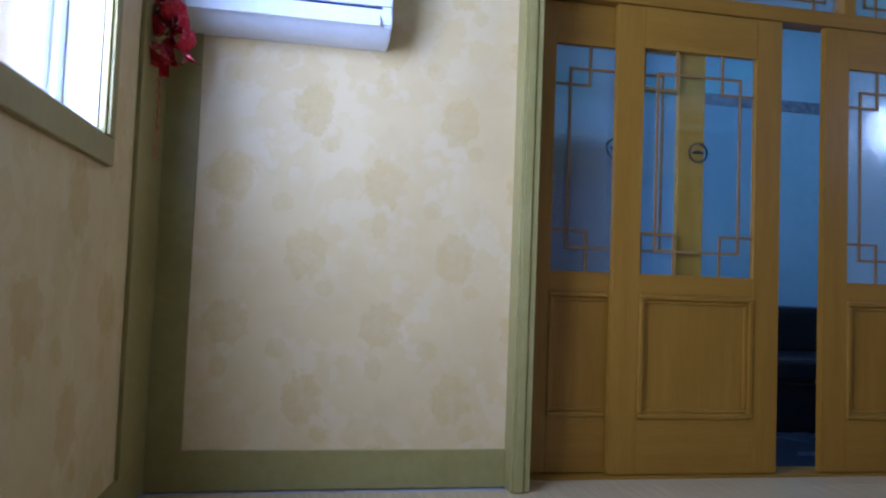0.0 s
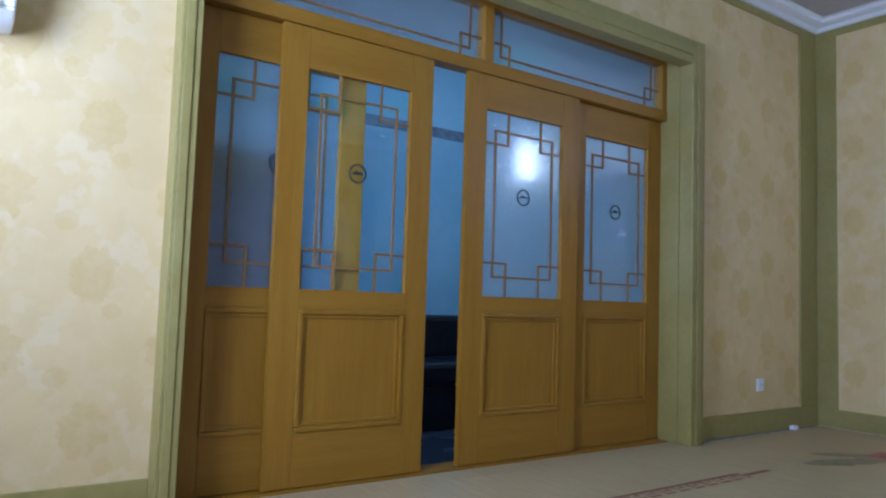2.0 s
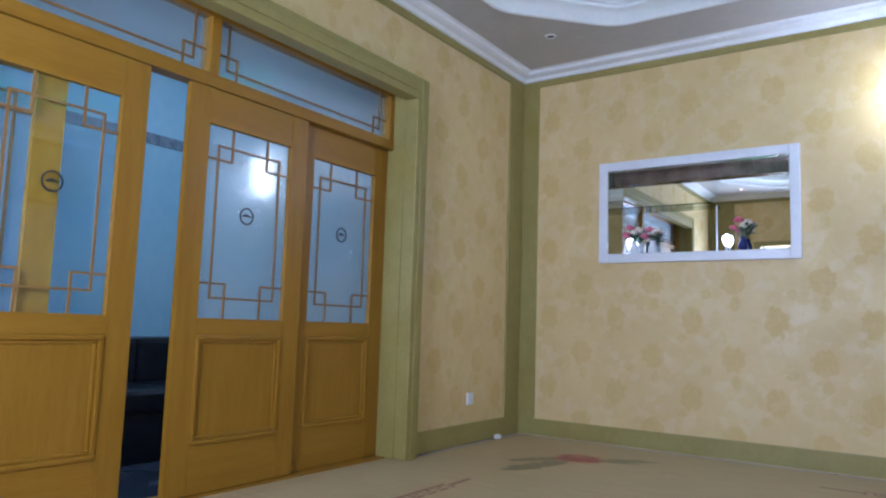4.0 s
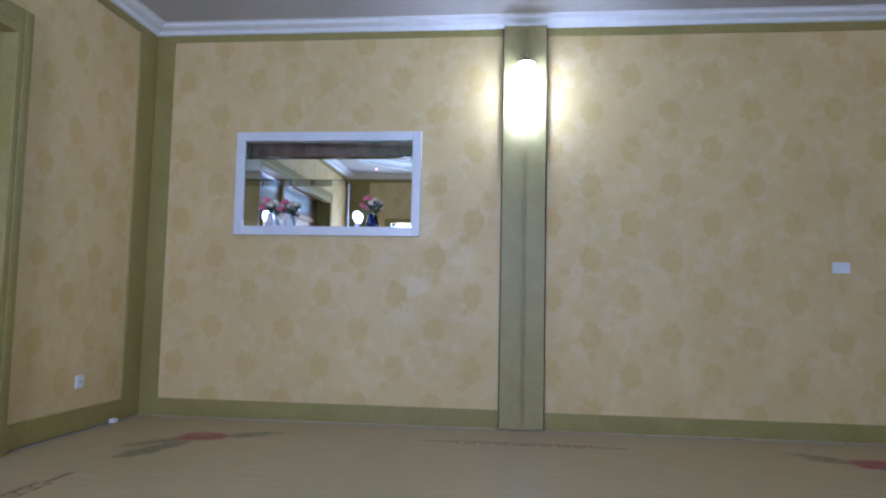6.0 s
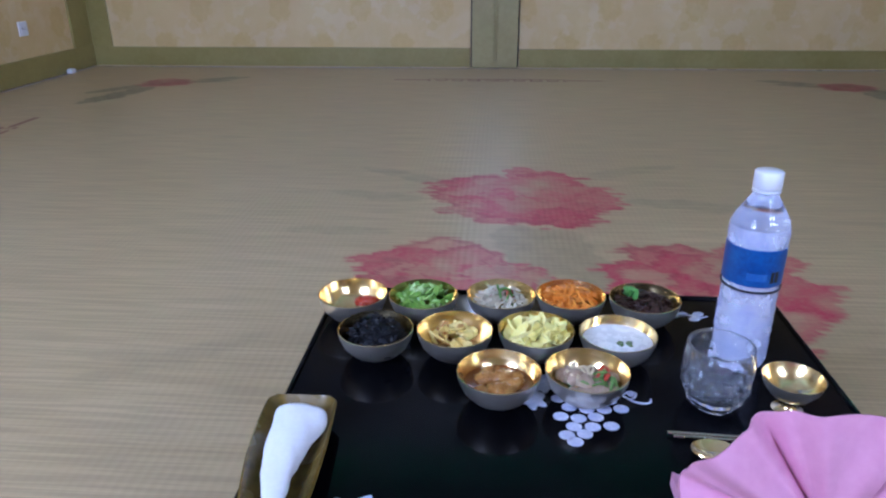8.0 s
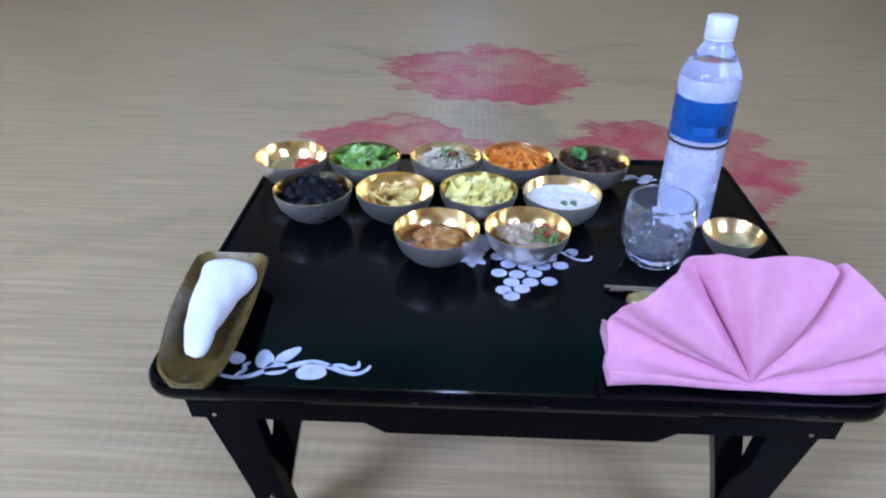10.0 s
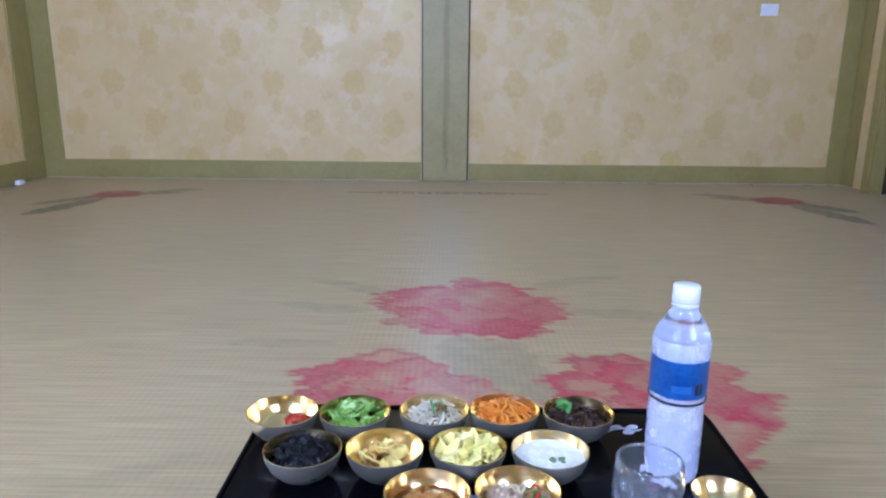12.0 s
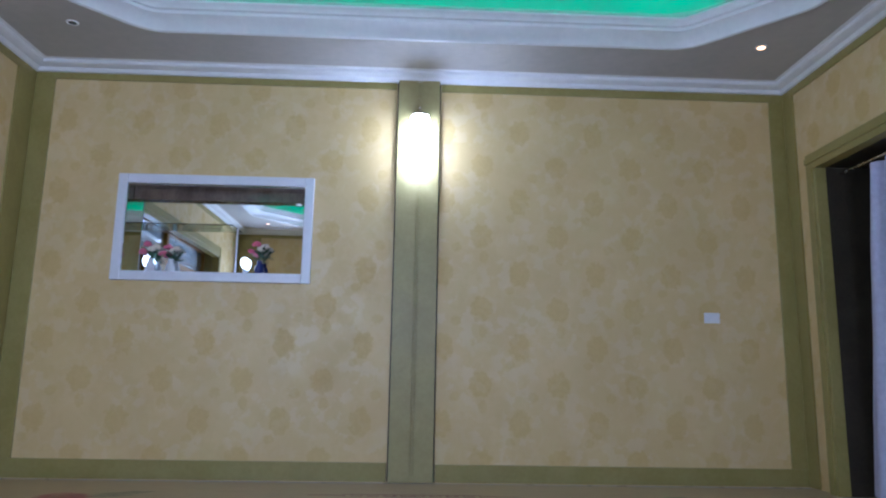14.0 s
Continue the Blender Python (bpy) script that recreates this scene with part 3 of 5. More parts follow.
led = solid("led_strip", bm, glow("green_led", (0.0, 1.0, 0.42), LED), (0, 0, 0), "green glowing light strip in the ceiling cove", "light strip")


def downlight(x, y, lit):
    ob = thing("downlight", (x, y, ZC), "small recessed downlight, " + ("glowing warm orange" if lit else "switched off"), "downlight", "ceiling downlights")
    part("trim_ring", lathe(bmesh.new(), [(0.028, 0.0), (0.028, -0.005), (0.036, -0.006), (0.042, 0.0)], 28), M["white_plastic"], ob, smooth=40)
    m = glow("warm_lamp_lens", (1.0, 0.45, 0.16), 9.0) if lit else M["dark_mark"]
    part("lens", lathe(bmesh.new(), [(0, -0.003), (0.028, -0.003), (0.028, 0.0), (0, 0.0)], 24), m, ob)


downlight(4.642, -2.142, True)
downlight(4.63, 2.615, False)
downlight(-0.24, 2.615, True)

# ---- straw mat with woven roses ----
def woven(x, y):
    """Weights of pink, leaf green and dark red at a place of the mat, by numpy."""
    def nz(s, seed):
        a = np.sin(x * s * 1.7 + seed) * np.sin(y * s * 2.3 + seed * 1.3) + np.sin((x + y) * s * 3.1 + seed * 2.1) * 0.5 + np.sin((x - 1.6 * y) * s * 4.7 + seed) * 0.35
        return a / 1.85

    pink, green, dark = np.zeros_like(x), np.zeros_like(x), np.zeros_like(x)

    def rose(cx, cy, rx, ry, seed, depth=1.0):
        dx, dy = (x - cx) / rx, (y - cy) / ry
        # each reed is dyed by itself, so outlines step from row to row
        row = np.floor(x / 0.011)
        step = np.modf(np.sin(row * 12.9898 + seed) * 43758.5453)[0]
        dx, dy = dx + 0.10 * nz(11, seed), dy + 0.11 * nz(13, seed + 2) + 0.13 * step
        rnd = random.Random(seed)
        tone, deep = np.zeros_like(x), np.zeros_like(x)
        for ring, (far, count, size) in enumerate(((0.62, 9, 0.36), (0.42, 7, 0.30), (0.22, 5, 0.22), (0.05, 2, 0.13))):
            for k in range(count):
                a = 2 * math.pi * (k + 0.5 * ring) / count + rnd.uniform(-0.25, 0.25)
                f, s = far * rnd.uniform(0.85, 1.12), size * rnd.uniform(0.8, 1.2)
                ox, oy = dx - f * math.cos(a), dy - f * math.sin(a)
                u, v = ox * math.cos(a) + oy * math.sin(a), -ox * math.sin(a) + oy * math.cos(a)
                q = np.hypot(u / (s * 0.75), v / s) + 0.10 * nz(24, seed + k + 5 * ring)
                m = np.clip((1 - q) / 0.10, 0, 1)
                base = rnd.choice((0.36, 0.5, 0.62, 0.74, 0.88))
                shade = np.clip(base + 0.22 * np.clip((q - 0.55) / 0.35, 0, 1) + 0.12 * nz(30, seed + k), 0, 1)
                rim_line = np.clip((q - 0.66) / 0.12, 0, 1) * (u > -0.1 * s)
                tone = tone * (1 - m) + m * np.maximum(shade, rim_line * rnd.uniform(0.3, 0.9))
                deep = deep * (1 - m) + m * rim_line * rnd.choice((0.0, 0.12, 0.25, 0.4))
        gaps = 1 - 0.6 * np.clip(nz(7, seed + 9) * 1.5 - 0.45, 0, 1)
        np.maximum(dark, deep * gaps * depth, out=dark)
        np.maximum(pink, tone * gaps * depth, out=pink)

    def leaf(x0, y0, x1, y1, w, seed, k=0.6):
        ux, uy = x1 - x0, y1 - y0
        n = math.hypot(ux, uy)
        ux, uy = ux / n, uy / n
        s, d = ((x - x0) * ux + (y - y0) * uy) / n, -(x - x0) * uy + (y - y0) * ux
        width = w * np.sqrt(np.clip(4 * s * (1 - s), 0, 1)) * (1 + 0.35 * nz(18, seed))
        m = np.clip((width - np.abs(d)) / 0.018, 0, 1) * (s > 0) * (s < 1)
        vein = 0.75 + 0.25 * np.clip(np.abs(d) / 0.012, 0, 1)
        np.maximum(green, m * k * vein * (0.75 + 0.25 * nz(30, seed)), out=green)

    def key(x0, y0, length, along):
        """A line of Greek key of that length."""
        p, q = (x - x0, y - y0) if along == 0 else (y - y0, x - x0)
        cell = (np.abs(p) % 0.105) / 0.105
        inside = (np.abs(p) < length) * (np.abs(q) < 0.046)
        bars = (np.abs(np.abs(q) - 0.037) < 0.0095) & ((cell < 0.72) | (q > 0)) | ((np.abs(q) < 0.0085) & (cell > 0.25) & (cell < 0.75)) | (np.abs(cell - 0.08) < 0.06) | ((np.abs(cell - 0.66) < 0.06) & (q > -0.008))
        tail = (np.abs(p) >= length) * (np.abs(p) < length + 0.22) * (np.abs(q) < 0.011)
        np.maximum(dark, inside * bars + tail * 0.95, out=dark)

    for sx, sy in ((1, 1), (1, -1), (-1, 1), (-1, -1)):
        c = (2.2 + sx * 2.36, 0.235 + sy * 2.08)
        rose(c[0], c[1], 0.17, 0.19, 2.0 + sx + sy, 1.0)
        leaf(c[0] - sx * 0.15, c[1] + sy * 0.02, c[0] - sx * 0.72, c[1] + sy * 0.20, 0.085, 1.0, 0.95)
        leaf(c[0] - sx * 0.05, c[1] + sy * 0.05, c[0] - sx * 0.40, c[1] + sy * 0.33, 0.07, 2.0, 0.95)
        leaf(c[0] + sx * 0.10, c[1] - sy * 0.14, c[0] + sx * 0.24, c[1] - sy * 0.46, 0.06, 3.0, 0.95)
        leaf(c[0] + sx * 0.02, c[1] - sy * 0.12, c[0] + sx * 0.10, c[1] - sy * 0.40, 0.05, 4.0, 0.95)
        np.maximum(dark, np.clip((0.15 - np.hypot((x - c[0]) * 1.0, (y - c[1]) * 0.8)) / 0.05, 0, 1) * (0.62 + 0.3 * nz(14, 1.0)), out=dark)
    for s in (1, -1):
        key(2.2, 0.235 + s * 2.285, 1.09, 0)
        key(2.2 + s * 2.53, 0.235, 0.44, 1)
    leaf(2.50, 0.35, 2.72, 0.74, 0.05, 1.5, 0.34)
    leaf(2.35, 0.45, 2.42, 0.80, 0.045, 2.5, 0.3)
    leaf(2.38, -0.18, 2.30, -0.62, 0.055, 3.5, 0.32)
    leaf(2.62, -0.05, 2.80, -0.45, 0.05, 4.5, 0.28)
    leaf(2.12, 0.20, 1.70, -0.06, 0.13, 5.5, 0.38)
    leaf(2.10, 0.02, 1.72, 0.17, 0.12, 6.5, 0.34)
    leaf(2.05, 0.52, 2.06, 0.86, 0.04, 8.5, 0.3)
    leaf(1.45, 0.70, 1.22, 1.05, 0.04, 7.5, 0.2)
    leaf(1.30, 0.78, 1.36, 1.12, 0.035, 9.5, 0.18)
    leaf(1.10, -0.60, 0.98, -0.92, 0.05, 9.0, 0.36)
    rose(2.40, 0.14, 0.37, 0.37, 0.6)
    rose(1.76, 0.36, 0.30, 0.29, 2.2)
    rose(1.72, -0.29, 0.38, 0.30, 4.1)
    rose(1.24, 0.10, 0.3, 0.3, 5.2)
    return np.stack([pink, green, dark, np.ones_like(x)], -1)


MX0, MX1, MY0, MY1 = XW + 0.02, 5.225, YS - 0.25, 3.145
nx, ny = 620, 600
gx, gy = np.meshgrid(np.linspace(MX0, MX1, nx), np.linspace(MY0, MY1, ny), indexing="ij")
zz = -0.0005 + 0.0012 * np.sin(gx * 2.1) * np.sin(gy * 1.7 + gx)
co = np.stack([gx, gy, zz], -1).reshape(-1, 3)
i = np.arange(nx * ny).reshape(nx, ny)
quads = np.stack([i[:-1, :-1], i[1:, :-1], i[1:, 1:], i[:-1, 1:]], -1).reshape(-1, 4)
me = bpy.data.meshes.new("straw_mat")
me.from_pydata(co, [], quads)
me.attributes.new("weave", "FLOAT_COLOR", "POINT").data.foreach_set("color", woven(gx, gy).reshape(-1, 4).astype(np.float32).ravel())
me.materials.append(M["mat"])
me.update()
tagged(new("straw_mat", me), "tan straw mat with woven pink roses covering the floor", "mat", kind="structure")


# ---- wall lamp, niche, switches ----
sc = thing("wall_lamp", (XE - 0.035, 0.247, 2.22), "bright white glass wall lamp on the olive pilaster", "wall lamp")
part("back_plate", boxes((-0.012, -0.05, 0.06, 0.0, 0.05, 0.52), bevel=0.004), M["steel"], sc)
part("bracket", tube(bmesh.new(), [(-0.005, 0, 0.50), (-0.05, 0, 0.535), (-0.10, 0, 0.52), (-0.10, 0, 0.47)], 0.008), M["steel"], sc)
part("collar", lathe(bmesh.new(), [(0, 0.475), (0.05, 0.475), (0.075, 0.455), (0.07, 0.45), (0, 0.45)], 28, (-0.10, 0, 0)), M["steel"], sc, "bright metal collar", smooth=40)
part("shade", lathe(bmesh.new(), [(0.0, 0.46), (0.06, 0.452), (0.076, 0.42), (0.085, 0.34), (0.088, 0.16), (0.082, 0.06), (0.056, 0.02), (0, 0.012)], 32, (-0.10, 0, 0)),
     glow("lit_white_glass", (0.88, 0.94, 1.0), SCONCE), sc, "glowing white glass shade", smooth=60)

nf = thing("niche_frame", (XE, 1.757, 1.395), "white lacquered frame round a mirrored wall niche", "frame")
for n, r in (("side", (-0.03, -0.727, 0, 0.0, -0.660, 0.803)), ("side", (-0.03, 0.656, 0, 0.0, 0.727, 0.803)),
             ("rail", (-0.03, -0.660, 0, 0.0, 0.656, 0.070)), ("rail", (-0.03, -0.660, 0.733, 0.0, 0.656, 0.803))):
    part("frame_" + n, boxes(r, bevel=0.006), M["frame_white"], nf)
for r in ((-0.018, -0.672, 0.06, 0.03, -0.660, 0.745), (-0.018, 0.656, 0.06, 0.03, 0.668, 0.745), (-0.018, -0.66, 0.058, 0.03, 0.656, 0.07), (-0.018, -0.66, 0.733, 0.03, 0.656, 0.745)):
    part("inner_bead", boxes(r), M["steel"], nf, "thin bright metal bead")
nb = thing("mirror_niche", (XE, 1.757, NZ0), "mirror-lined display niche with a glass shelf", "niche")
part("back_mirror", boxes((0.150, -0.66, 0.0, 0.156, -0.1345, 0.66)), M["mirror"], nb)
part("back_mirror", boxes((0.150, -0.1335, 0.0, 0.156, 0.655, 0.66)), M["mirror"], nb)
part("mirror_strip", boxes((0.144, -0.139, 0.0, 0.150, -0.129, 0.36), bevel=0.001), M["frame_white"], nb, "white joint strip")
for s in (-0.668, 0.655):
    part("side_mirror", boxes((0.0, s, 0.0, 0.15, s + 0.008, 0.66)), M["mirror"], nb)
part("niche_floor", boxes((0.0, -0.66, -0.006, 0.15, 0.655, 0.002)), M["frame_white"], nb)
part("niche_top", boxes((0.0, -0.66, 0.655, 0.15, 0.655, 0.663)), M["mirror"], nb)
part("pelmet", boxes((0.10, -0.655, 0.565, 0.148, 0.652, 0.655), bevel=0.003), surf("dark_mirror_strip", (0.10, 0.08, 0.07), (0.22, 0.17, 0.14), 4, (0.1, 0.2), metal=0.6, stretch=(1, 3, 1)), nb, "dark bronze strip across the top")
shelf = part("glass_shelf", boxes((0.012, -0.13, 0.36, 0.146, 0.652, 0.368)), M["thin_glass"], nb, "thin green-edged glass shelf")

leaf_m = surf("dark_leaf", (0.015, 0.05, 0.018), (0.04, 0.11, 0.035), 30, (0.4, 0.6))
pink_m = surf("pink_petal", (0.62, 0.10, 0.20), (0.75, 0.22, 0.32), 40, (0.5, 0.7))
cream_m = surf("cream_petal", (0.70, 0.60, 0.50), (0.80, 0.72, 0.62), 40, (0.5, 0.7))


def flower(bm, c, r, seed):
    rnd = random.Random(seed)
    for k in range(14):
        a, e = rnd.uniform(0, 6.28), rnd.uniform(-0.3, 1.3)
        d = Vector((math.cos(a) * math.cos(e), math.sin(a) * math.cos(e), math.sin(e)))
        blob(bm, Vector(c) + d * r * 0.6, (r * 0.5, r * 0.5, r * 0.34), 0.3, seed + k, 1)


def bouquet(place, vase_mat, colour, seed, tall=1.0):
    ob = thing("flower_vase", place, colour + " vase with artificial pink and cream flowers", "vase", "vases in the niche")
    part("vase", lathe(bmesh.new(), [(0, 0), (0.026, 0), (0.036, 0.02), (0.034, 0.055), (0.02, 0.085), (0.024, 0.105), (0.02, 0.104), (0.016, 0.085), (0, 0.08)], 24), vase_mat, ob, smooth=50)
    rnd = random.Random(seed)
    bm = bmesh.new()
    for k in range(26):
        a, l = rnd.uniform(0, 6.28), rnd.uniform(0.05, 0.10) * tall
        z0 = rnd.uniform(0.10, 0.17) * tall
        d = Vector((math.cos(a) * 0.6, math.sin(a), rnd.uniform(-0.25, 0.8))).normalized()
        side = d.cross(Vector((0, 0, 1))).normalized() * 0.013
        p = Vector((0, 0, z0)) + d * 0.012
        vs = [bm.verts.new(q) for q in (p, p + d * l * 0.5 + side, p + d * l, p + d * l * 0.5 - side)]
        bm.faces.new(vs)
    for k in range(6):
        tube(bm, [(0, 0, 0.09), (rnd.uniform(-0.02, 0.02), rnd.uniform(-0.04, 0.04), 0.19 * tall)], 0.0025, 5)
    part("leaves", bm, leaf_m, ob, "dark green leaves")
    for k, (dy, dz, m) in enumerate(((0.028, 0.225, pink_m), (-0.036, 0.205, cream_m), (0.0, 0.185, cream_m), (0.062, 0.165, pink_m))):
        bm = bmesh.new()
        flower(bm, (-0.008, dy, dz * tall), 0.034, seed + k)
        part("blossom", bm, m, ob, "soft artificial blossom", smooth=60)


navy_glaze = surf("navy_glaze", (0.006, 0.012, 0.09), (0.012, 0.025, 0.16), 14, (0.12, 0.22))
white_glaze = surf("white_glaze", (0.62, 0.62, 0.66), (0.72, 0.72, 0.75), 12, (0.2, 0.3))
bouquet((XE + 0.075, 1.425, NZ0 + 0.002), navy_glaze, "navy blue", 3)
bouquet((XE + 0.085, 2.235, NZ0 + 0.002), white_glaze, "white", 8, 0.92)
bouquet((XE + 0.10, 2.09, NZ0 + 0.002), white_glaze, "white", 15, 0.85)


def night_lamp(y):
    ob = thing("table_lamp", (XE + 0.112, y, NZ0 + 0.002), "small glowing white lamp standing in the niche", "lamp", "lamps in the niche")
    part("stem", lathe(bmesh.new(), [(0, 0), (0.02, 0), (0.012, 0.01), (0.009, 0.05), (0, 0.05)], 20), white_glaze, ob, smooth=40)
    part("globe", lathe(bmesh.new(), [(0, 0.045), (0.014, 0.05), (0.028, 0.075), (0.032, 0.10), (0.024, 0.125), (0, 0.135)], 24), glow("lamp_globe", (0.85, 0.93, 1.0), 6.0), ob, "glowing globe", smooth=60)


night_lamp(2.275)
night_lamp(1.545)


def plate(name, place, w, h, normal, label):
    """A flush wall plate with a rocker or socket face."""
    ob = thing(name, place, label, "socket" if "socket" in label else "switch")
    if normal == "x":
        part("plate", boxes((-0.009, -w / 2, -h / 2, 0, w / 2, h / 2), bevel=0.003), M["white_plastic"], ob)
        part("face", boxes((-0.0115, -w * 0.33, -h * 0.33, -0.009, w * 0.33, h * 0.33), bevel=0.001), M["white_plastic"], ob)
    else:
        part("plate", boxes((-w / 2, -0.009, -h / 2, w / 2, 0, h / 2), bevel=0.003), M["white_plastic"], ob)
        part("face", boxes((-w * 0.33, -0.0115, -h * 0.33, w * 0.33, -0.009, h * 0.33), bevel=0.001), M["white_plastic"], ob)
        for dx in (-0.012, 0.012):
            part("slot", boxes((dx - 0.0015, -0.013, -0.008, dx + 0.0015, -0.0112, 0.008)), M["dark_mark"], ob)


plate("wall_switch", (XE, -1.976, 1.205), 0.118, 0.078, "x", "white plastic wall switch on the wallpaper")
plate("wall_socket", (4.55, YN, 0.325), 0.086, 0.086, "y", "white plastic wall socket above the baseboard")
jb = thing("cable_box", (4.91, 3.155, -0.002), "small white plastic cable box on the floor by the baseboard", "cable box")
part("box", boxes((-0.028, -0.02, 0, 0.028, 0.02, 0.026), bevel=0.004), M["white_plastic"], jb)
part("lid", boxes((-0.024, -0.016, 0.026, 0.024, 0.016, 0.030), bevel=0.001), M["white_plastic"], jb)

# ---- west windows ----
def casement(name, y0, y1):
    wf = thing(name, (XW, (y0 + y1) / 2, WZ0), "daylit window in an olive-trimmed opening", "window")
    wf["kind"] = "structure"
    hy, hz = (y1 - y0) / 2, WZ1 - WZ0
    for r in ((0, -hy - 0.1, -0.075, 0.02, hy + 0.1, 0.0), (0, -hy - 0.1, hz, 0.02, hy + 0.1, hz + 0.075), (0, -hy - 0.1, 0, 0.02, -hy, hz), (0, hy, 0, 0.02, hy + 0.1, hz)):
        part("casing", boxes(r, bevel=0.004), M["olive"], wf)
    for r in ((0.02, hy + 0.012, 0, 0.03, hy + 0.03, hz), (0.02, hy + 0.05, 0, 0.026, hy + 0.07, hz)):
        part("moulding", boxes(r, bevel=0.003), M["olive"], wf)
    part("sill", boxes((-0.085, -hy, -0.005, 0.012, hy, 0.008), bevel=0.003), M["white_paint"], wf, "white painted sill")
    for r in ((-0.085, -hy, 0.008, 0.0, -hy + 0.006, hz), (-0.085, hy - 0.006, 0.008, 0.0, hy, hz)):
        part("reveal", boxes(r), M["white_paint"], wf, "white painted reveal")
    for r in ((-0.128, -hy, 0, -0.088, -hy + 0.05, hz), (-0.128, hy - 0.055, 0, -0.088, hy - 0.005, hz), (-0.128, -0.03, 0, -0.088, 0.03, hz), (-0.128, -hy, 0, -0.088, hy, 0.05), (-0.128, -hy, hz - 0.05, -0.088, hy, hz)):
        part("window_frame", boxes(r, bevel=0.004), M["white_plastic"], wf)
    for a, b in ((-hy + 0.05, -0.03), (0.03, hy - 0.055)):
        p = part("pane", boxes((-0.112, a, 0.05, -0.108, b, hz - 0.05)), M["pet"], wf)
        p.visible_shadow = False


casement("window_1", WY0, WY1)
casement("window_2", VY0, VY1)
bm = boxes((XW - 0.65, VY0 - 1.2, 0.3, XW - 0.6, WY1 + 1.2, 3.4))
structure("backdrop", bm, glow("overcast_daylight", (0.93, 0.97, 1.0), 4.0), "white overcast daylight outside the windows")

# ---- air conditioner ----
ac = thing("air_conditioner", (-0.35, YN, 1.683), "white split air conditioner mounted high on the wallpaper", "air conditioner")
prof = [(0, 0.0), (-0.13, 0.0), (-0.185, 0.035), (-0.20, 0.085), (-0.20, 0.24), (-0.17, 0.275), (0, 0.285)]
bm = bmesh.new()
ends = [[bm.verts.new((x, y, z)) for y, z in prof] for x in (-0.40, 0.38)]
for k in range(len(prof)):
    bm.faces.new((ends[0][k], ends[0][(k + 1) % len(prof)], ends[1][(k + 1) % len(prof)], ends[1][k]))
bm.faces.new(ends[0])
bm.faces.new(ends[1][::-1])
bmesh.ops.bevel(bm, geom=[e for e in bm.edges], offset=0.006, segments=2, affect="EDGES")
part("body", bm, M["white_plastic"], ac, smooth=40)
part("front_panel", boxes((-0.396, -0.212, 0.10, 0.376, -0.198, 0.262), bevel=0.004), M["white_plastic"], ac)
bm = boxes((-0.345, -0.006, -0.032, 0.335, 0.006, 0.034), bevel=0.003)
bmesh.ops.transform(bm, matrix=Matrix.Translation((0, -0.196, 0.058)) @ Matrix.Rotation(radians(-14), 4, "X"), verts=bm.verts)
part("louver", bm, M["white_plastic"], ac, "white air outlet louver")
part("outlet_gap", boxes((-0.35, -0.203, 0.091, 0.34, -0.196, 0.0985)), M["navy_plastic"], ac, "dark blue outlet gap")
part("display_strip", boxes((-0.22, -0.2165, 0.108, 0.10, -0.2115, 0.128), bevel=0.001), M["navy_plastic"], ac, "dark blue display strip")

# ---- red foil bow with a tinsel string in the corner ----
bow = thing("ribbon_bow", (-0.735, 2.98, 1.58), "shiny red foil bow with hanging tinsel in the corner", "bow")
rnd = random.Random(5)


def ribbon_loop(size, az, el, width, twist):
    bm = bmesh.new()
    d = Vector((math.cos(az) * math.cos(el), -0.5 * abs(math.sin(az)) - 0.15, math.sin(el))).normalized()
    up = d.cross(Vector((0, 1, 0.2))).normalized()
    side = up.cross(d)
    rows = []
    for k in range(13):
        t = k / 12
        p = d * size * math.sin(math.pi * t) + up * size * 0.42 * math.sin(2 * math.pi * t)
        w = side * width * (0.35 + 0.65 * math.sin(math.pi * t)) + up * twist * 0.01 * math.sin(7 * t)
        rows.append((bm.verts.new(p - w), bm.verts.new(p + up * 0.006 * math.sin(9 * t + az)), bm.verts.new(p + w)))
    for a, b in zip(rows, rows[1:]):
        bm.faces.new((a[0], a[1], b[1], b[0]))
        bm.faces.new((a[1], a[2], b[2], b[1]))
    return bm


for k in range(13):
    ob = part("loop", ribbon_loop(rnd.uniform(0.065, 0.105), 0.5 + k * 0.97, rnd.uniform(-0.7, 1.1), rnd.uniform(0.018, 0.028), rnd.uniform(-1, 1)), M["red_foil"], bow)
    ob.location = (rnd.uniform(-0.012, 0.012), rnd.uniform(-0.02, 0.0), rnd.uniform(-0.03, 0.14))
for dx, dz, w in ((0.105, -0.075, 0.017), (-0.005, -0.125, 0.02), (0.03, -0.09, 0.014)):
    bm = bmesh.new()
    rows = []
    for k in range(9):
        t = k / 8
        p = Vector((dx * t, -0.01 - 0.02 * math.sin(3 * t), dz * t + 0.012 * math.sin(6 * t)))
        rows.append([bm.verts.new(p + Vector((s * w * (0.5 + 0.5 * t), 0.006 * s * math.sin(5 * t), -0.2 * s * w))) for s in (-1, 1)])
    for a, b in zip(rows, rows[1:]):
        bm.faces.new((a[0], a[1], b[1], b[0]))
    part("tail", bm, M["red_foil"], bow)
bm = bmesh.new()
for k in range(120):
    z = -0.08 - 0.33 * k / 120
    c = Vector((-0.022 + 0.006 * math.sin(k * 0.5), 0.0, z))
    d = Vector((rnd.uniform(-1, 1), rnd.uniform(-1, 1), rnd.uniform(-0.7, 0.7))).normalized() * rnd.uniform(0.005, 0.012)
    s = d.cross(Vector((0, 0, 1))).normalized() * 0.0025
    bm.faces.new([bm.verts.new(q) for q in (c - s, c + s, c + d + s * 0.3, c + d - s * 0.3)])
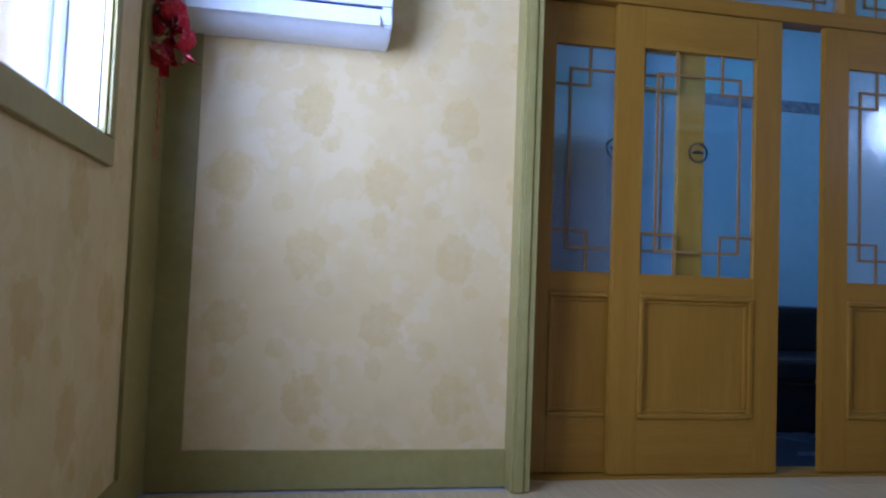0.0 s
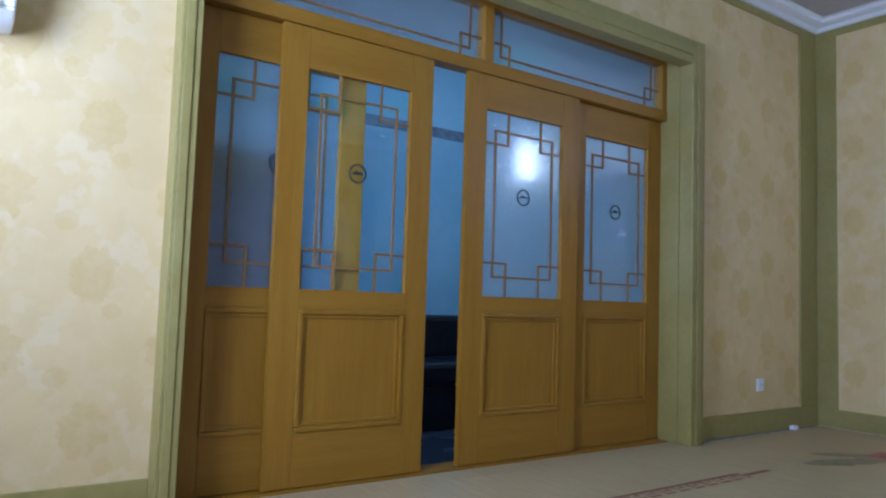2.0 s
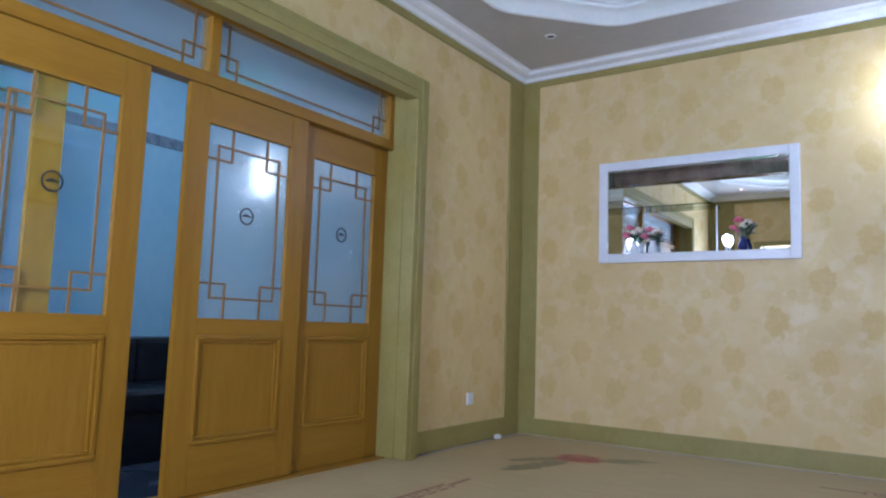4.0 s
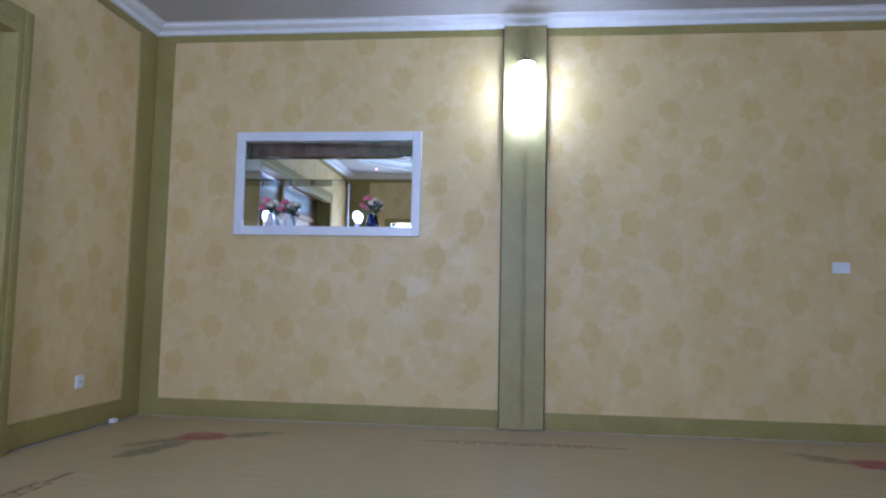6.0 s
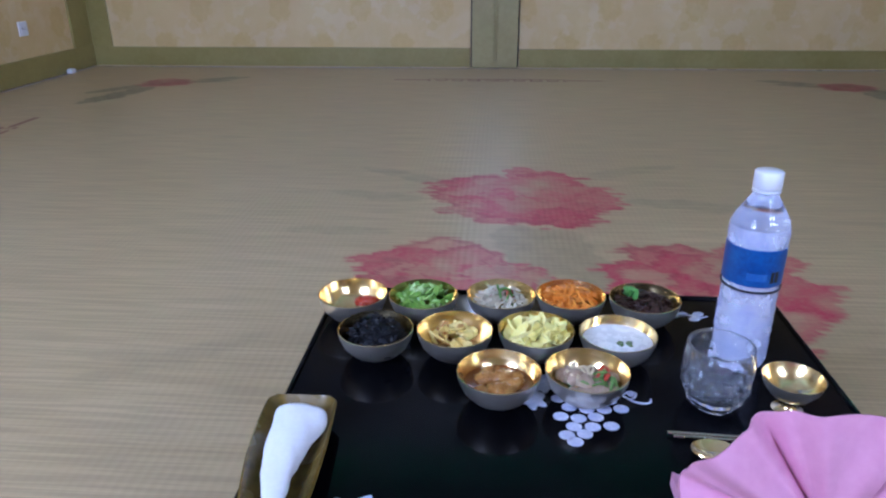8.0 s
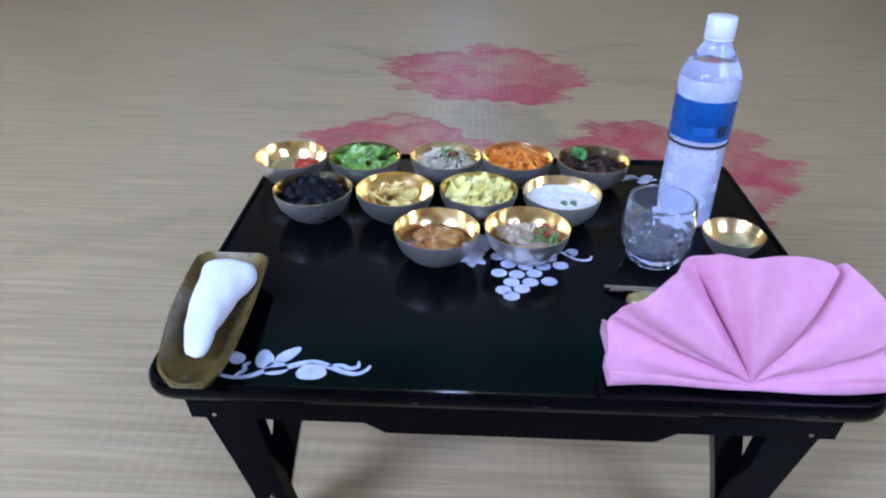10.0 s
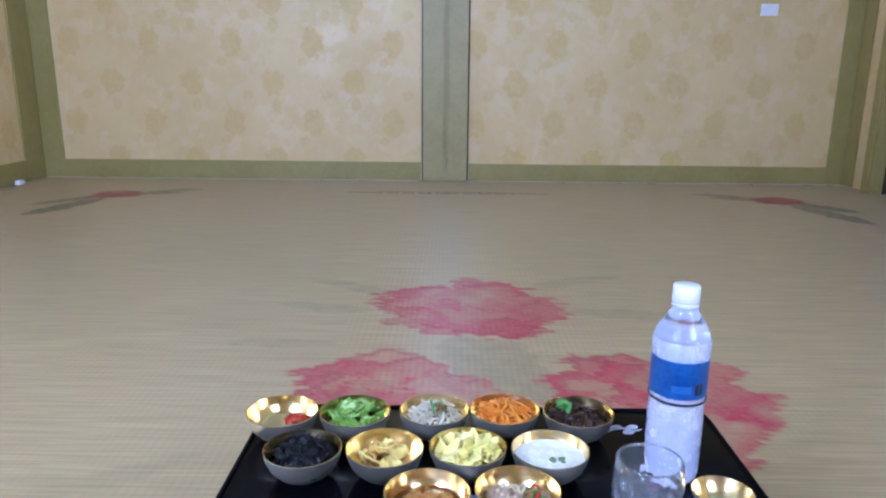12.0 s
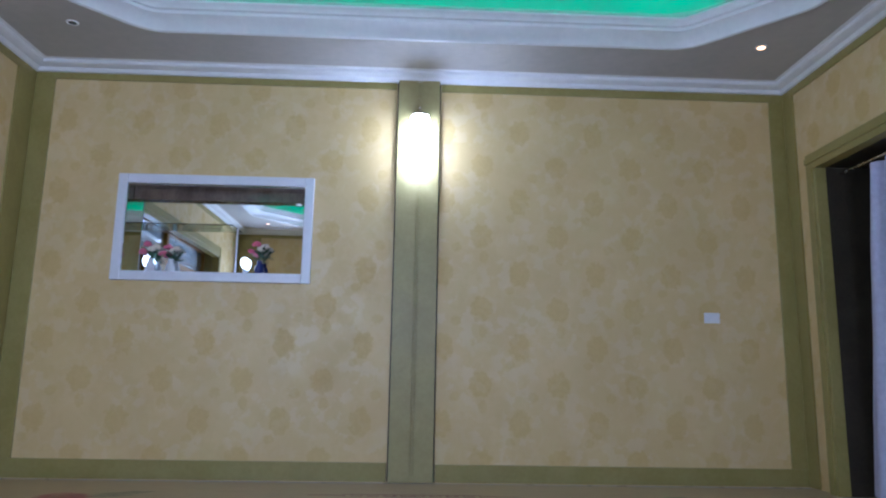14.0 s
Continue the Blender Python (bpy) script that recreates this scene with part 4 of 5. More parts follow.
tube(bm, [(-0.022, 0, 0.0), (-0.022, 0, -0.42)], 0.0016, 5)
tube(bm, [(-0.01, 0.0, 0.0), (-0.01, 0.206, 0.16)], 0.0018, 5)
part("tinsel_string", bm, M["red_foil"], bow, "thin red tinsel string")

# ---- curtained opening in the south wall ----
for name, r in (("opening_casing_1", (OX1 - 0.018, YS - 0.03, 0, OX1 + 0.1, YS + 0.05, OZ - 0.018)), ("opening_casing_2", (OX0 - 0.1, YS - 0.03, 0, OX0 + 0.018, YS + 0.05, OZ - 0.018)), ("opening_casing_head", (OX0 - 0.1, YS - 0.03, OZ - 0.018, OX1 + 0.1, YS + 0.05, OZ + 0.1))):
    lip = (r[0], r[1], OZ + 0.03, r[3], r[4] + 0.012, OZ + 0.07) if name[-1] == "d" else (r[0] + 0.03, r[1], r[2], r[3] - 0.03, r[4] + 0.012, r[5])
    structure(name, boxes(r, lip, bevel=0.004), M["olive"], "olive green casing of the curtained opening")
# olive reveal coloured almost black for the shade inside the opening
structure("opening_reveal", boxes((OX1 - 0.015, YS - 0.55, 0, OX1, YS - 0.031, OZ), (OX0, YS - 0.55, OZ - 0.015, OX1 - 0.015, YS - 0.031, OZ)), M["dark_recess"], "reveal of the opening, its shade painted in dark brown")
cu = thing("curtain", (3.1, YS - 0.12, 0.02), "pale lavender curtain hanging in soft folds on a rail", "curtain")
bm = bmesh.new()
rows = []
for k in range(221):
    u = -1.46 + 2.90 * k / 220
    f = 0.028 * math.sin(u * 52 + 1.5 * math.sin(u * 7)) + 0.01 * math.sin(u * 23)
    rows.append([bm.verts.new((u + 0.006 * math.sin(z * 5) + 0.24 * (1 - z / 2.16) * (k / 220) ** 5, f * (0.7 + 0.3 * z / 2.1) , z)) for z in (0, 0.5, 1.0, 1.6, 2.05, 2.16)])
for a, b in zip(rows, rows[1:]):
    for k in range(5):
        bm.faces.new((a[k], b[k], b[k + 1], a[k + 1]))
part("cloth", bm, M["curtain"], cu, smooth=70)
part("rail", tube(bmesh.new(), [(-1.48, 0, 2.19), (1.73, 0, 2.19)], 0.009, 10), M["steel"], cu, "slim metal curtain rail")


# ---- low lacquer table ----
TZ = 0.27
tb = thing("low_table", (0.874, 0.150, 0.0), "black lacquered low folding table with mother-of-pearl inlay", "table")
HX, HY = 0.256, 0.329


def rounded_rect(hx, hy, r, n=8):
    return rounded([(-hx, -hy), (hx, -hy), (hx, hy), (-hx, hy)], r, n)


def slab(bm, poly, z0, z1):
    rings = [[bm.verts.new((*p, z)) for p in poly] for z in (z0, z1)]
    for k in range(len(poly)):
        n = (k + 1) % len(poly)
        bm.faces.new((rings[0][k], rings[0][n], rings[1][n], rings[1][k]))
    bm.faces.new(rings[0][::-1])
    bm.faces.new(rings[1])
    return bm


top_poly = rounded_rect(HX, HY, 0.035)
bm = bmesh.new()
rings = [[bm.verts.new((*p, z)) for p in offset_poly(top_poly, d)] for d, z in ((0.012, TZ - 0.022), (0.003, TZ - 0.018), (0.0, TZ - 0.010), (0.001, TZ - 0.002), (0.003, TZ + 0.0005), (0.006, TZ + 0.0), (0.008, TZ - 0.0035), (0.02, TZ - 0.004))]
for a, b in zip(rings, rings[1:]):
    for k in range(len(top_poly)):
        n = (k + 1) % len(top_poly)
        bm.faces.new((a[k], a[n], b[n], b[k]))
bm.faces.new(rings[0][::-1])
bm.faces.new(rings[-1])
part("tabletop", bm, M["lacquer"], tb, "glossy black tabletop with a raised lip", smooth=50)
TS = TZ - 0.004
# rubbed edge along the front
rnd = random.Random(11)
for k in range(9):
    y = rnd.uniform(-HY + 0.05, HY - 0.05)
    l = rnd.uniform(0.001, 0.005)
    part("edge_wear", boxes((-HX - 0.0006, y - l, TZ - 0.0108 + rnd.uniform(0, 0.0008), -HX + 0.004, y + l, TZ - 0.0092), bevel=0.0008), M["worn"], tb, "rubbed edge of the lacquer")
for s in (-1, 1):
    rows = [(-0.297, TZ - 0.058), (-0.155, TZ - 0.058), (-0.135, TZ - 0.070), (0.115, TZ - 0.070), (0.135, TZ - 0.058), (0.297, TZ - 0.058), (0.302, TZ - 0.021), (-0.302, TZ - 0.021)]
    bm = bmesh.new()
    f = [[bm.verts.new((s * x, y, z)) for y, z in rows] for x in (HX - 0.04, HX - 0.022)]
    for k in range(8):
        bm.faces.new((f[0][k], f[0][(k + 1) % 8], f[1][(k + 1) % 8], f[1][k]))
    bm.faces.new(f[0])
    bm.faces.new(f[1][::-1])
    part("apron", bm, M["lacquer"], tb, "shaped black apron")
    part("side_apron", boxes((-HX + 0.04, s * 0.295 - 0.008, TZ - 0.056, HX - 0.04, s * 0.295 + 0.008, TZ - 0.021), bevel=0.002), M["lacquer"], tb)
for s in (-1, 1):
    for end in (-1, 1):
        for x, top, foot, w0, w1 in ((0.222, 0.265, 0.213, 0.050, 0.034), (0.196, 0.208, 0.253, 0.030, 0.026)):
            bm = bmesh.new()
            rings = []
            for k in range(7):
                t = k / 6
                y, z = s * (top + (foot - top) * t), (TZ - 0.045) * (1 - t)
                w = w0 + (w1 - w0) * min(1.0, t * 2.2) + 0.006 * max(0.0, t - 0.8) / 0.2
                rings.append([bm.verts.new((end * x + 0.009 * a, y + w * 0.5 * c, z)) for a, c in ((-1, -1), (1, -1), (1, 1), (-1, 1))])
            for a, c in zip(rings, rings[1:]):
                for k in range(4):
                    bm.faces.new((a[k], a[(k + 1) % 4], c[(k + 1) % 4], c[k]))
            bm.faces.new(rings[0])
            bm.faces.new(rings[-1][::-1])
            bmesh.ops.bevel(bm, geom=[e for e in bm.edges if e.calc_face_angle(0) > 0.8], offset=0.003, segments=2, affect="EDGES")
            part("leg", bm, M["lacquer"], tb, "crossed black folding leg")
        part("pivot_bolt", tube(bmesh.new(), [(end * 0.185, s * 0.234, 0.10), (end * 0.233, s * 0.234, 0.10)], 0.003, 8), M["steel"], tb, "small metal pivot bolt")
        part("pivot_bolt", tube(bmesh.new(), [(end * 0.21, s * 0.275, 0.216), (end * 0.2342, s * 0.275, 0.216)], 0.0022, 8), M["steel"], tb, "small metal pivot bolt")

# mother-of-pearl inlay, a hair proud of the lacquer; places in metres of the room
ORG = Vector((0.874, 0.150))


def inlay(name, poly):
    bm = slab(bmesh.new(), [(p[0] - ORG.x, p[1] - ORG.y) for p in poly], TS - 0.001, TS + 0.0006)
    part(name, bm, M["nacre"], tb, "pale mother-of-pearl inlay")


def oval(cx, cy, rx, ry, turn=0.0, n=18, lobes=0, cut=0.0):
    out = []
    for k in range(n):
        a = 2 * math.pi * k / n
        q = 1 + cut * math.cos(lobes * a)
        x, y = rx * q * math.cos(a), ry * q * math.sin(a)
        out.append((cx + x * math.cos(turn) - y * math.sin(turn), cy + x * math.sin(turn) + y * math.cos(turn)))
    return out


def ribbon(points, w):
    """A flat tapering stroke through points."""
    raw = [Vector(p) for p in points]
    pts = []
    for i in range(len(raw) - 1):
        p0, p1, p2, p3 = raw[max(i - 1, 0)], raw[i], raw[i + 1], raw[min(i + 2, len(raw) - 1)]
        for t in (0.0, 0.25, 0.5, 0.75):
            pts.append(0.5 * (2 * p1 + (p2 - p0) * t + (2 * p0 - 5 * p1 + 4 * p2 - p3) * t * t + (3 * p1 - p0 - 3 * p2 + p3) * t ** 3))
    pts.append(raw[-1])
    left, right = [], []
    for i, p in enumerate(pts):
        d = (pts[min(i + 1, len(pts) - 1)] - pts[max(i - 1, 0)]).normalized()
        q = w * (0.35 + 0.65 * math.sin(math.pi * min(1, i / (len(pts) - 1) * 0.9 + 0.08)))
        left.append(p + Vector((-d.y, d.x)) * q)
        right.append(p - Vector((-d.y, d.x)) * q)
    return left + right[::-1]


def moved(points, w):
    return ribbon([(x + 0.005, y) for x, y in points], w)


for row, (x, start, count) in enumerate(((0.852, 0.146, 3), (0.836, 0.157, 4), (0.820, 0.146, 4), (0.803, 0.157, 3), (0.787, 0.144, 3), (0.772, 0.153, 2), (0.760, 0.145, 1))):
    for k in range(count):
        y = start - 0.0195 * k * (1.0 if row != 4 else 1.05)
        inlay("grape", oval(x + 0.016 + 0.002 * math.sin(k * 2 + row), y, 0.0078, 0.0088))
inlay("vine_leaf", oval(0.857, 0.192, 0.026, 0.017, 0.5, 40, 7, 0.16))
inlay("vine_leaf", oval(0.885, 0.172, 0.020, 0.015, -0.3, 40, 7, 0.16))
inlay("tendril", ribbon([(0.872, 0.088), (0.862, 0.080), (0.853, 0.070), (0.850, 0.060), (0.853, 0.052), (0.860, 0.050)], 0.0018))
inlay("tendril", ribbon([(0.866, 0.080), (0.873, 0.073), (0.870, 0.066), (0.862, 0.068), (0.858, 0.074)], 0.0016))
inlay("bud", oval(0.868, 0.072, 0.005, 0.004))
# sprig beside the dish
inlay("stem", moved([(0.634, 0.412), (0.631, 0.398), (0.634, 0.384), (0.642, 0.372), (0.645, 0.358), (0.652, 0.344), (0.655, 0.33), (0.650, 0.316), (0.643, 0.302), (0.641, 0.290), (0.646, 0.282), (0.653, 0.279)], 0.0030))
inlay("stem", moved([(0.650, 0.318), (0.652, 0.306), (0.648, 0.297), (0.651, 0.290), (0.658, 0.290)], 0.0022))
inlay("stem", moved([(0.634, 0.398), (0.641, 0.392), (0.648, 0.393), (0.652, 0.389)], 0.0022))
for x, y, a, b, t in ((0.657, 0.377, 0.013, 0.0085, 0.3), (0.664, 0.357, 0.014, 0.0065, -0.7), (0.645, 0.364, 0.009, 0.011, 0.2), (0.642, 0.331, 0.011, 0.0135, 0.1), (0.658, 0.404, 0.010, 0.007, 0.9)):
    inlay("leaf", oval(x + 0.005, y, a, b, t, 22, 3, 0.07))
# sprig by the bottle
inlay("stem", ribbon([(1.062, -0.02), (1.070, -0.032), (1.072, -0.045), (1.066, -0.058), (1.070, -0.070)], 0.002))
for x, y in ((1.075, -0.035), (1.062, -0.05), (1.076, -0.058)):
    inlay("leaf", oval(x, y, 0.006, 0.009, 0.4))

# ---- brass bowls and food ----
BOWL = [(0, 0.002), (0.016, 0.002), (0.0165, 0.0), (0.020, 0.0), (0.021, 0.003), (0.033, 0.010), (0.042, 0.022), (0.0468, 0.036), (0.0482, 0.046)]
BOWL = [(r, z * 0.86) for r, z in BOWL]
INNER = [(0.0482, 0.046), (0.0472, 0.0465), (0.0455, 0.036), (0.0405, 0.0225), (0.031, 0.0115), (0.018, 0.0065), (0, 0.006)]
INNER = [(r, z * 0.86) for r, z in INNER]


def bowl(x, y, k=1.0, first=[]):
    if not first:
        ob = thing("brass_bowl", (x, y, TS), "small round brass bowl, shiny inside, on the black table", "bowl", "brass bowls")
        part("outside", lathe(bmesh.new(), BOWL, 48), M["brass_out"], ob, "brushed outer shell", smooth=35)
        part("inside", lathe(bmesh.new(), INNER, 48), M["brass_in"], ob, "polished golden inside", smooth=50)
        first.append(ob)
        return ob
    return copy_thing(first[0], pose(x, y, TS, 0, 0, (x * 977 + y * 553) % 360))


SPOTS = {"sauce": (1.032, 0.432), "greens": (1.035, 0.333), "sprouts": (1.043, 0.224), "carrot": (1.047, 0.127), "fern": (1.042, 0.026),
         "seaweed": (0.934, 0.384), "pancake": (0.938, 0.283), "egg": (0.944, 0.180), "soup": (0.940, 0.078), "stew": (0.837, 0.227), "meat": (0.846, 0.126)}
SPOTS = {k: (x + (0.004 if x > 0.9 else 0.010), y) for k, (x, y) in SPOTS.items()}
for x, y in SPOTS.values():
    bowl(x, y)
sb = thing("brass_dish", (0.848, -0.099, TS), "tiny empty polished brass sauce cup on a foot", "dish")
part("foot", lathe(bmesh.new(), [(0, 0.0), (0.017, 0.0), (0.017, 0.002), (0.010, 0.005), (0.007, 0.010), (0.008, 0.017), (0, 0.017)], 32), M["brass_in"], sb, "turned brass foot", smooth=40)
part("outside", lathe(bmesh.new(), [(0, 0.016), (0.010, 0.0165), (0.022, 0.023), (0.030, 0.034), (0.0335, 0.044)], 40), M["brass_out"], sb, smooth=35)
part("inside", lathe(bmesh.new(), [(0.0335, 0.044), (0.0326, 0.0443), (0.029, 0.035), (0.021, 0.025), (0.010, 0.0195), (0, 0.019)], 40), M["brass_in"], sb, "polished golden inside", smooth=50)


def food(name, spot, label, rough=(0.35, 0.5)):
    ob = thing(name, (*SPOTS[spot], TS), label, "food", "side dishes")
    ob.scale = (1, 1, 0.86)
    return ob


def shreds(bm, rnd, n, rad, z0, z1, thick, length):
    """Curled strips heaped in a dome."""
    for _ in range(n):
        a, q = rnd.uniform(0, 6.28), rad * math.sqrt(rnd.random()) * 0.85
        z = z0 + (z1 - z0) * (1 - (q / rad) ** 2) * rnd.uniform(0.55, 1.0)
        t, bend = rnd.uniform(0, 6.28), rnd.uniform(-1.6, 1.6)
        pts = []
        for k in range(6):
            s = (k / 5 - 0.5) * length
            px, py = q * math.cos(a) + s * math.cos(t + bend * k / 5), q * math.sin(a) + s * math.sin(t + bend * k / 5)
            r = math.hypot(px, py)
            if r > rad:
                px, py = px * rad / r, py * rad / r
            pts.append((px, py, z + 0.004 * math.sin(k * 1.3 + a) - 0.004 * abs(k - 2.5) / 2.5))
        tube(bm, pts, thick, 5, 0.7)
    return bm


def chunks(bm, rnd, n, rad, z0, z1, size, flat=0.6):
    for _ in range(n):
        a, q = rnd.uniform(0, 6.28), rad * math.sqrt(rnd.random())
        z = z0 + (z1 - z0) * (1 - (q / rad) ** 2) * rnd.uniform(0.5, 1)
        s = size * rnd.uniform(0.7, 1.25)
        blob(bm, (q * math.cos(a), q * math.sin(a), z), (s, s * rnd.uniform(0.7, 1.2), s * flat), 0.5, rnd.uniform(0, 50), 2)
    return bm


def slices(bm, rnd, n, rad, z0, z1, size):
    """Thin bent slices at all angles."""
    for _ in range(n):
        a, q = rnd.uniform(0, 6.28), rad * math.sqrt(rnd.random())
        c = Vector((q * math.cos(a), q * math.sin(a), z0 + (z1 - z0) * (1 - (q / rad) ** 2) * rnd.uniform(0.5, 1)))
        m = Matrix.Translation(c) @ Euler((rnd.uniform(-0.9, 0.9), rnd.uniform(-0.9, 0.9), rnd.uniform(0, 6.28))).to_matrix().to_4x4()
        s, w = size * rnd.uniform(0.7, 1.2), size * rnd.uniform(0.35, 0.6)
        grid = [[bm.verts.new(m @ Vector((s * u, w * v * math.sqrt(max(0.08, 1 - u * u)), 0.3 * s * u * u + h))) for v in (-1, 0, 1)] for h in (0, 0.0018) for u in (-1, -0.6, -0.2, 0.2, 0.6, 1)]
        for lay in (0, 6):
            for i in range(5):
                for j in range(2):
                    bm.faces.new((grid[lay + i][j], grid[lay + i + 1][j], grid[lay + i + 1][j + 1], grid[lay + i][j + 1]))
        for i in range(5):
            for j in (0, 2):
                bm.faces.new((grid[i][j], grid[i + 1][j], grid[6 + i + 1][j], grid[6 + i][j]))
    return bm


def fm(name, a, b, rough=(0.3, 0.5), scale=60.0, **more):
    return surf(name, a, b, scale, rough, bump=0.3, bscale=260, dist=0.0015, **more)


R = random.Random
ob = food("chilli_sauce", "sauce", "small spoonful of red chilli sauce in a brass bowl")
part("paste", chunks(bmesh.new(), R(1), 16, 0.018, 0.014, 0.026, 0.009), fm("chilli_red", (0.24, 0.02, 0.008), (0.38, 0.05, 0.015), (0.2, 0.35)), ob, smooth=60).location = (0.004, -0.020, 0.006)
ob = food("green_vegetables", "greens", "bright green sliced vegetables heaped in a brass bowl")
rn, m1 = R(2), fm("green_veg", (0.10, 0.24, 0.02), (0.30, 0.47, 0.08))
for k in range(60):
    part("green_slice", slices(bmesh.new(), rn, 1, 0.037, 0.030, 0.053, 0.013), m1, ob, smooth=60)
rn, m1 = R(3), fm("pale_green_veg", (0.34, 0.52, 0.14), (0.52, 0.66, 0.30))
for k in range(18):
    part("pale_slice", slices(bmesh.new(), rn, 1, 0.030, 0.034, 0.054, 0.012), m1, ob, "pale green slice", smooth=60)
ob = food("bean_sprouts", "sprouts", "white bean sprouts with green and red strips in a bowl")
heap = part("sprout_heap", shreds(bmesh.new(), R(4), 120, 0.039, 0.026, 0.052, 0.0014, 0.035), fm("sprout_white", (0.52, 0.45, 0.31), (0.72, 0.67, 0.52)), ob, smooth=70)
heap["kind"] = "stuff"
part("green_garnish", shreds(bmesh.new(), R(5), 7, 0.018, 0.042, 0.056, 0.0018, 0.026), fm("strip_green", (0.06, 0.15, 0.02), (0.12, 0.24, 0.04)), ob, "green strips", smooth=70)
part("red_garnish", shreds(bmesh.new(), R(6), 5, 0.018, 0.042, 0.055, 0.0017, 0.022), fm("strip_red", (0.22, 0.03, 0.015), (0.34, 0.06, 0.03)), ob, "red strips", smooth=70)
ob = food("carrot_strips", "carrot", "orange shredded carrot heaped in a brass bowl")
heap = part("carrot_heap", shreds(bmesh.new(), R(7), 120, 0.039, 0.026, 0.056, 0.0019, 0.042), fm("carrot_orange", (0.64, 0.17, 0.008), (0.82, 0.32, 0.025), (0.25, 0.4)), ob, smooth=70)
heap["kind"] = "stuff"
ob = food("bracken_fern", "fern", "dark brown braised bracken with a green leaf in a bowl")
heap = part("bracken_heap", shreds(bmesh.new(), R(8), 110, 0.040, 0.026, 0.051, 0.0019, 0.040), fm("bracken_brown", (0.018, 0.008, 0.006), (0.065, 0.03, 0.02), (0.2, 0.4)), ob, smooth=70)
heap["kind"] = "stuff"
part("leaf", slices(bmesh.new(), R(9), 6, 0.010, 0.049, 0.056, 0.010), fm("leaf_green", (0.05, 0.18, 0.03), (0.12, 0.30, 0.06)), ob, "small green leaf", smooth=60).location = (0.0, 0.018, 0.002)
ob = food("black_seaweed", "seaweed", "heap of black crisp seaweed in a brass bowl")
heap = part("seaweed_heap", chunks(bmesh.new(), R(10), 60, 0.034, 0.022, 0.056, 0.010, 0.7), fm("seaweed_black", (0.002, 0.0022, 0.003), (0.007, 0.0075, 0.010), (0.5, 0.7), Specular_IOR_Level=0.25), ob, smooth=25)
heap["kind"] = "stuff"
heap = part("crisp_top", slices(bmesh.new(), R(12), 260, 0.038, 0.026, 0.064, 0.0048), fm("seaweed_shard", (0.002, 0.0022, 0.003), (0.008, 0.009, 0.012), (0.4, 0.6), Specular_IOR_Level=0.3), ob)
heap["kind"] = "stuff"
ob = food("egg_pancake", "pancake", "golden egg pancake pieces in a brass bowl")
rn, m1, m2 = R(13), fm("pancake_gold", (0.76, 0.58, 0.12), (0.88, 0.74, 0.30)), fm("pancake_brown", (0.38, 0.17, 0.03), (0.50, 0.27, 0.06))
for k in range(22):
    part("pancake_piece", slices(bmesh.new(), rn, 1, 0.028, 0.024, 0.038, 0.019), m2 if k % 4 == 3 else m1, ob, "browned piece" if k % 4 == 3 else "", smooth=60)
ob = food("egg_strips", "egg", "pale yellow omelette pieces filling a brass bowl")
rn, m1 = R(15), fm("egg_yellow", (0.82, 0.72, 0.16), (0.90, 0.84, 0.36))
for k in range(46):
    part("omelette_piece", slices(bmesh.new(), rn, 1, 0.035, 0.034, 0.042, 0.018), m1, ob, smooth=60)
ob = food("white_porridge", "soup", "smooth white porridge with green garnish in a brass bowl")
part("porridge", lathe(bmesh.new(), [(0, 0.0325), (0.02, 0.0322), (0.038, 0.0312), (0.0437, 0.0325), (0.041, 0.025), (0, 0.020)], 40), fm("porridge_white", (0.72, 0.72, 0.72), (0.80, 0.80, 0.79), (0.2, 0.35)), ob, smooth=50)
part("garnish", chunks(bmesh.new(), R(16), 7, 0.009, 0.0325, 0.0335, 0.0038, 0.5), fm("garnish_green", (0.08, 0.13, 0.05), (0.2, 0.26, 0.10)), ob, "green garnish", smooth=60).location = (-0.006, -0.008, 0)
ob = food("braised_potato", "stew", "brown braised potato pieces in sauce in a brass bowl")
rn, m1 = R(17), fm("potato_brown", (0.20, 0.075, 0.010), (0.46, 0.23, 0.05), (0.15, 0.3))
for k in range(20):
    part("potato_piece", chunks(bmesh.new(), rn, 1, 0.027, 0.022, 0.031, 0.0105, 0.85), m1, ob, smooth=70)
part("sauce", lathe(bmesh.new(), [(0, 0.025), (0.0410, 0.0255), (0.038, 0.020), (0, 0.014)], 32), fm("brown_sauce", (0.14, 0.04, 0.006), (0.2, 0.065, 0.01), (0.1, 0.2)), ob, "dark glossy sauce")
ob = food("mixed_meat", "meat", "sliced meat with green and red pepper strips in a bowl")
rn, m1 = R(18), fm("meat_brown", (0.30, 0.20, 0.13), (0.46, 0.35, 0.26))
for k in range(22):
    part("meat_slice", chunks(bmesh.new(), rn, 1, 0.031, 0.024, 0.036, 0.011, 0.6), m1, ob, smooth=50)
part("green_pepper", shreds(bmesh.new(), R(19), 8, 0.022, 0.034, 0.042, 0.0022, 0.030), fm("pepper_green", (0.08, 0.16, 0.03), (0.16, 0.26, 0.06)), ob, "green pepper strips", smooth=70).location = (-0.004, -0.012, 0)
part("red_chilli", shreds(bmesh.new(), R(20), 3, 0.014, 0.036, 0.045, 0.0022, 0.030), fm("chilli_strip", (0.34, 0.03, 0.015), (0.5, 0.07, 0.03)), ob, "red chilli strips", smooth=70).location = (0.006, -0.016, 0)
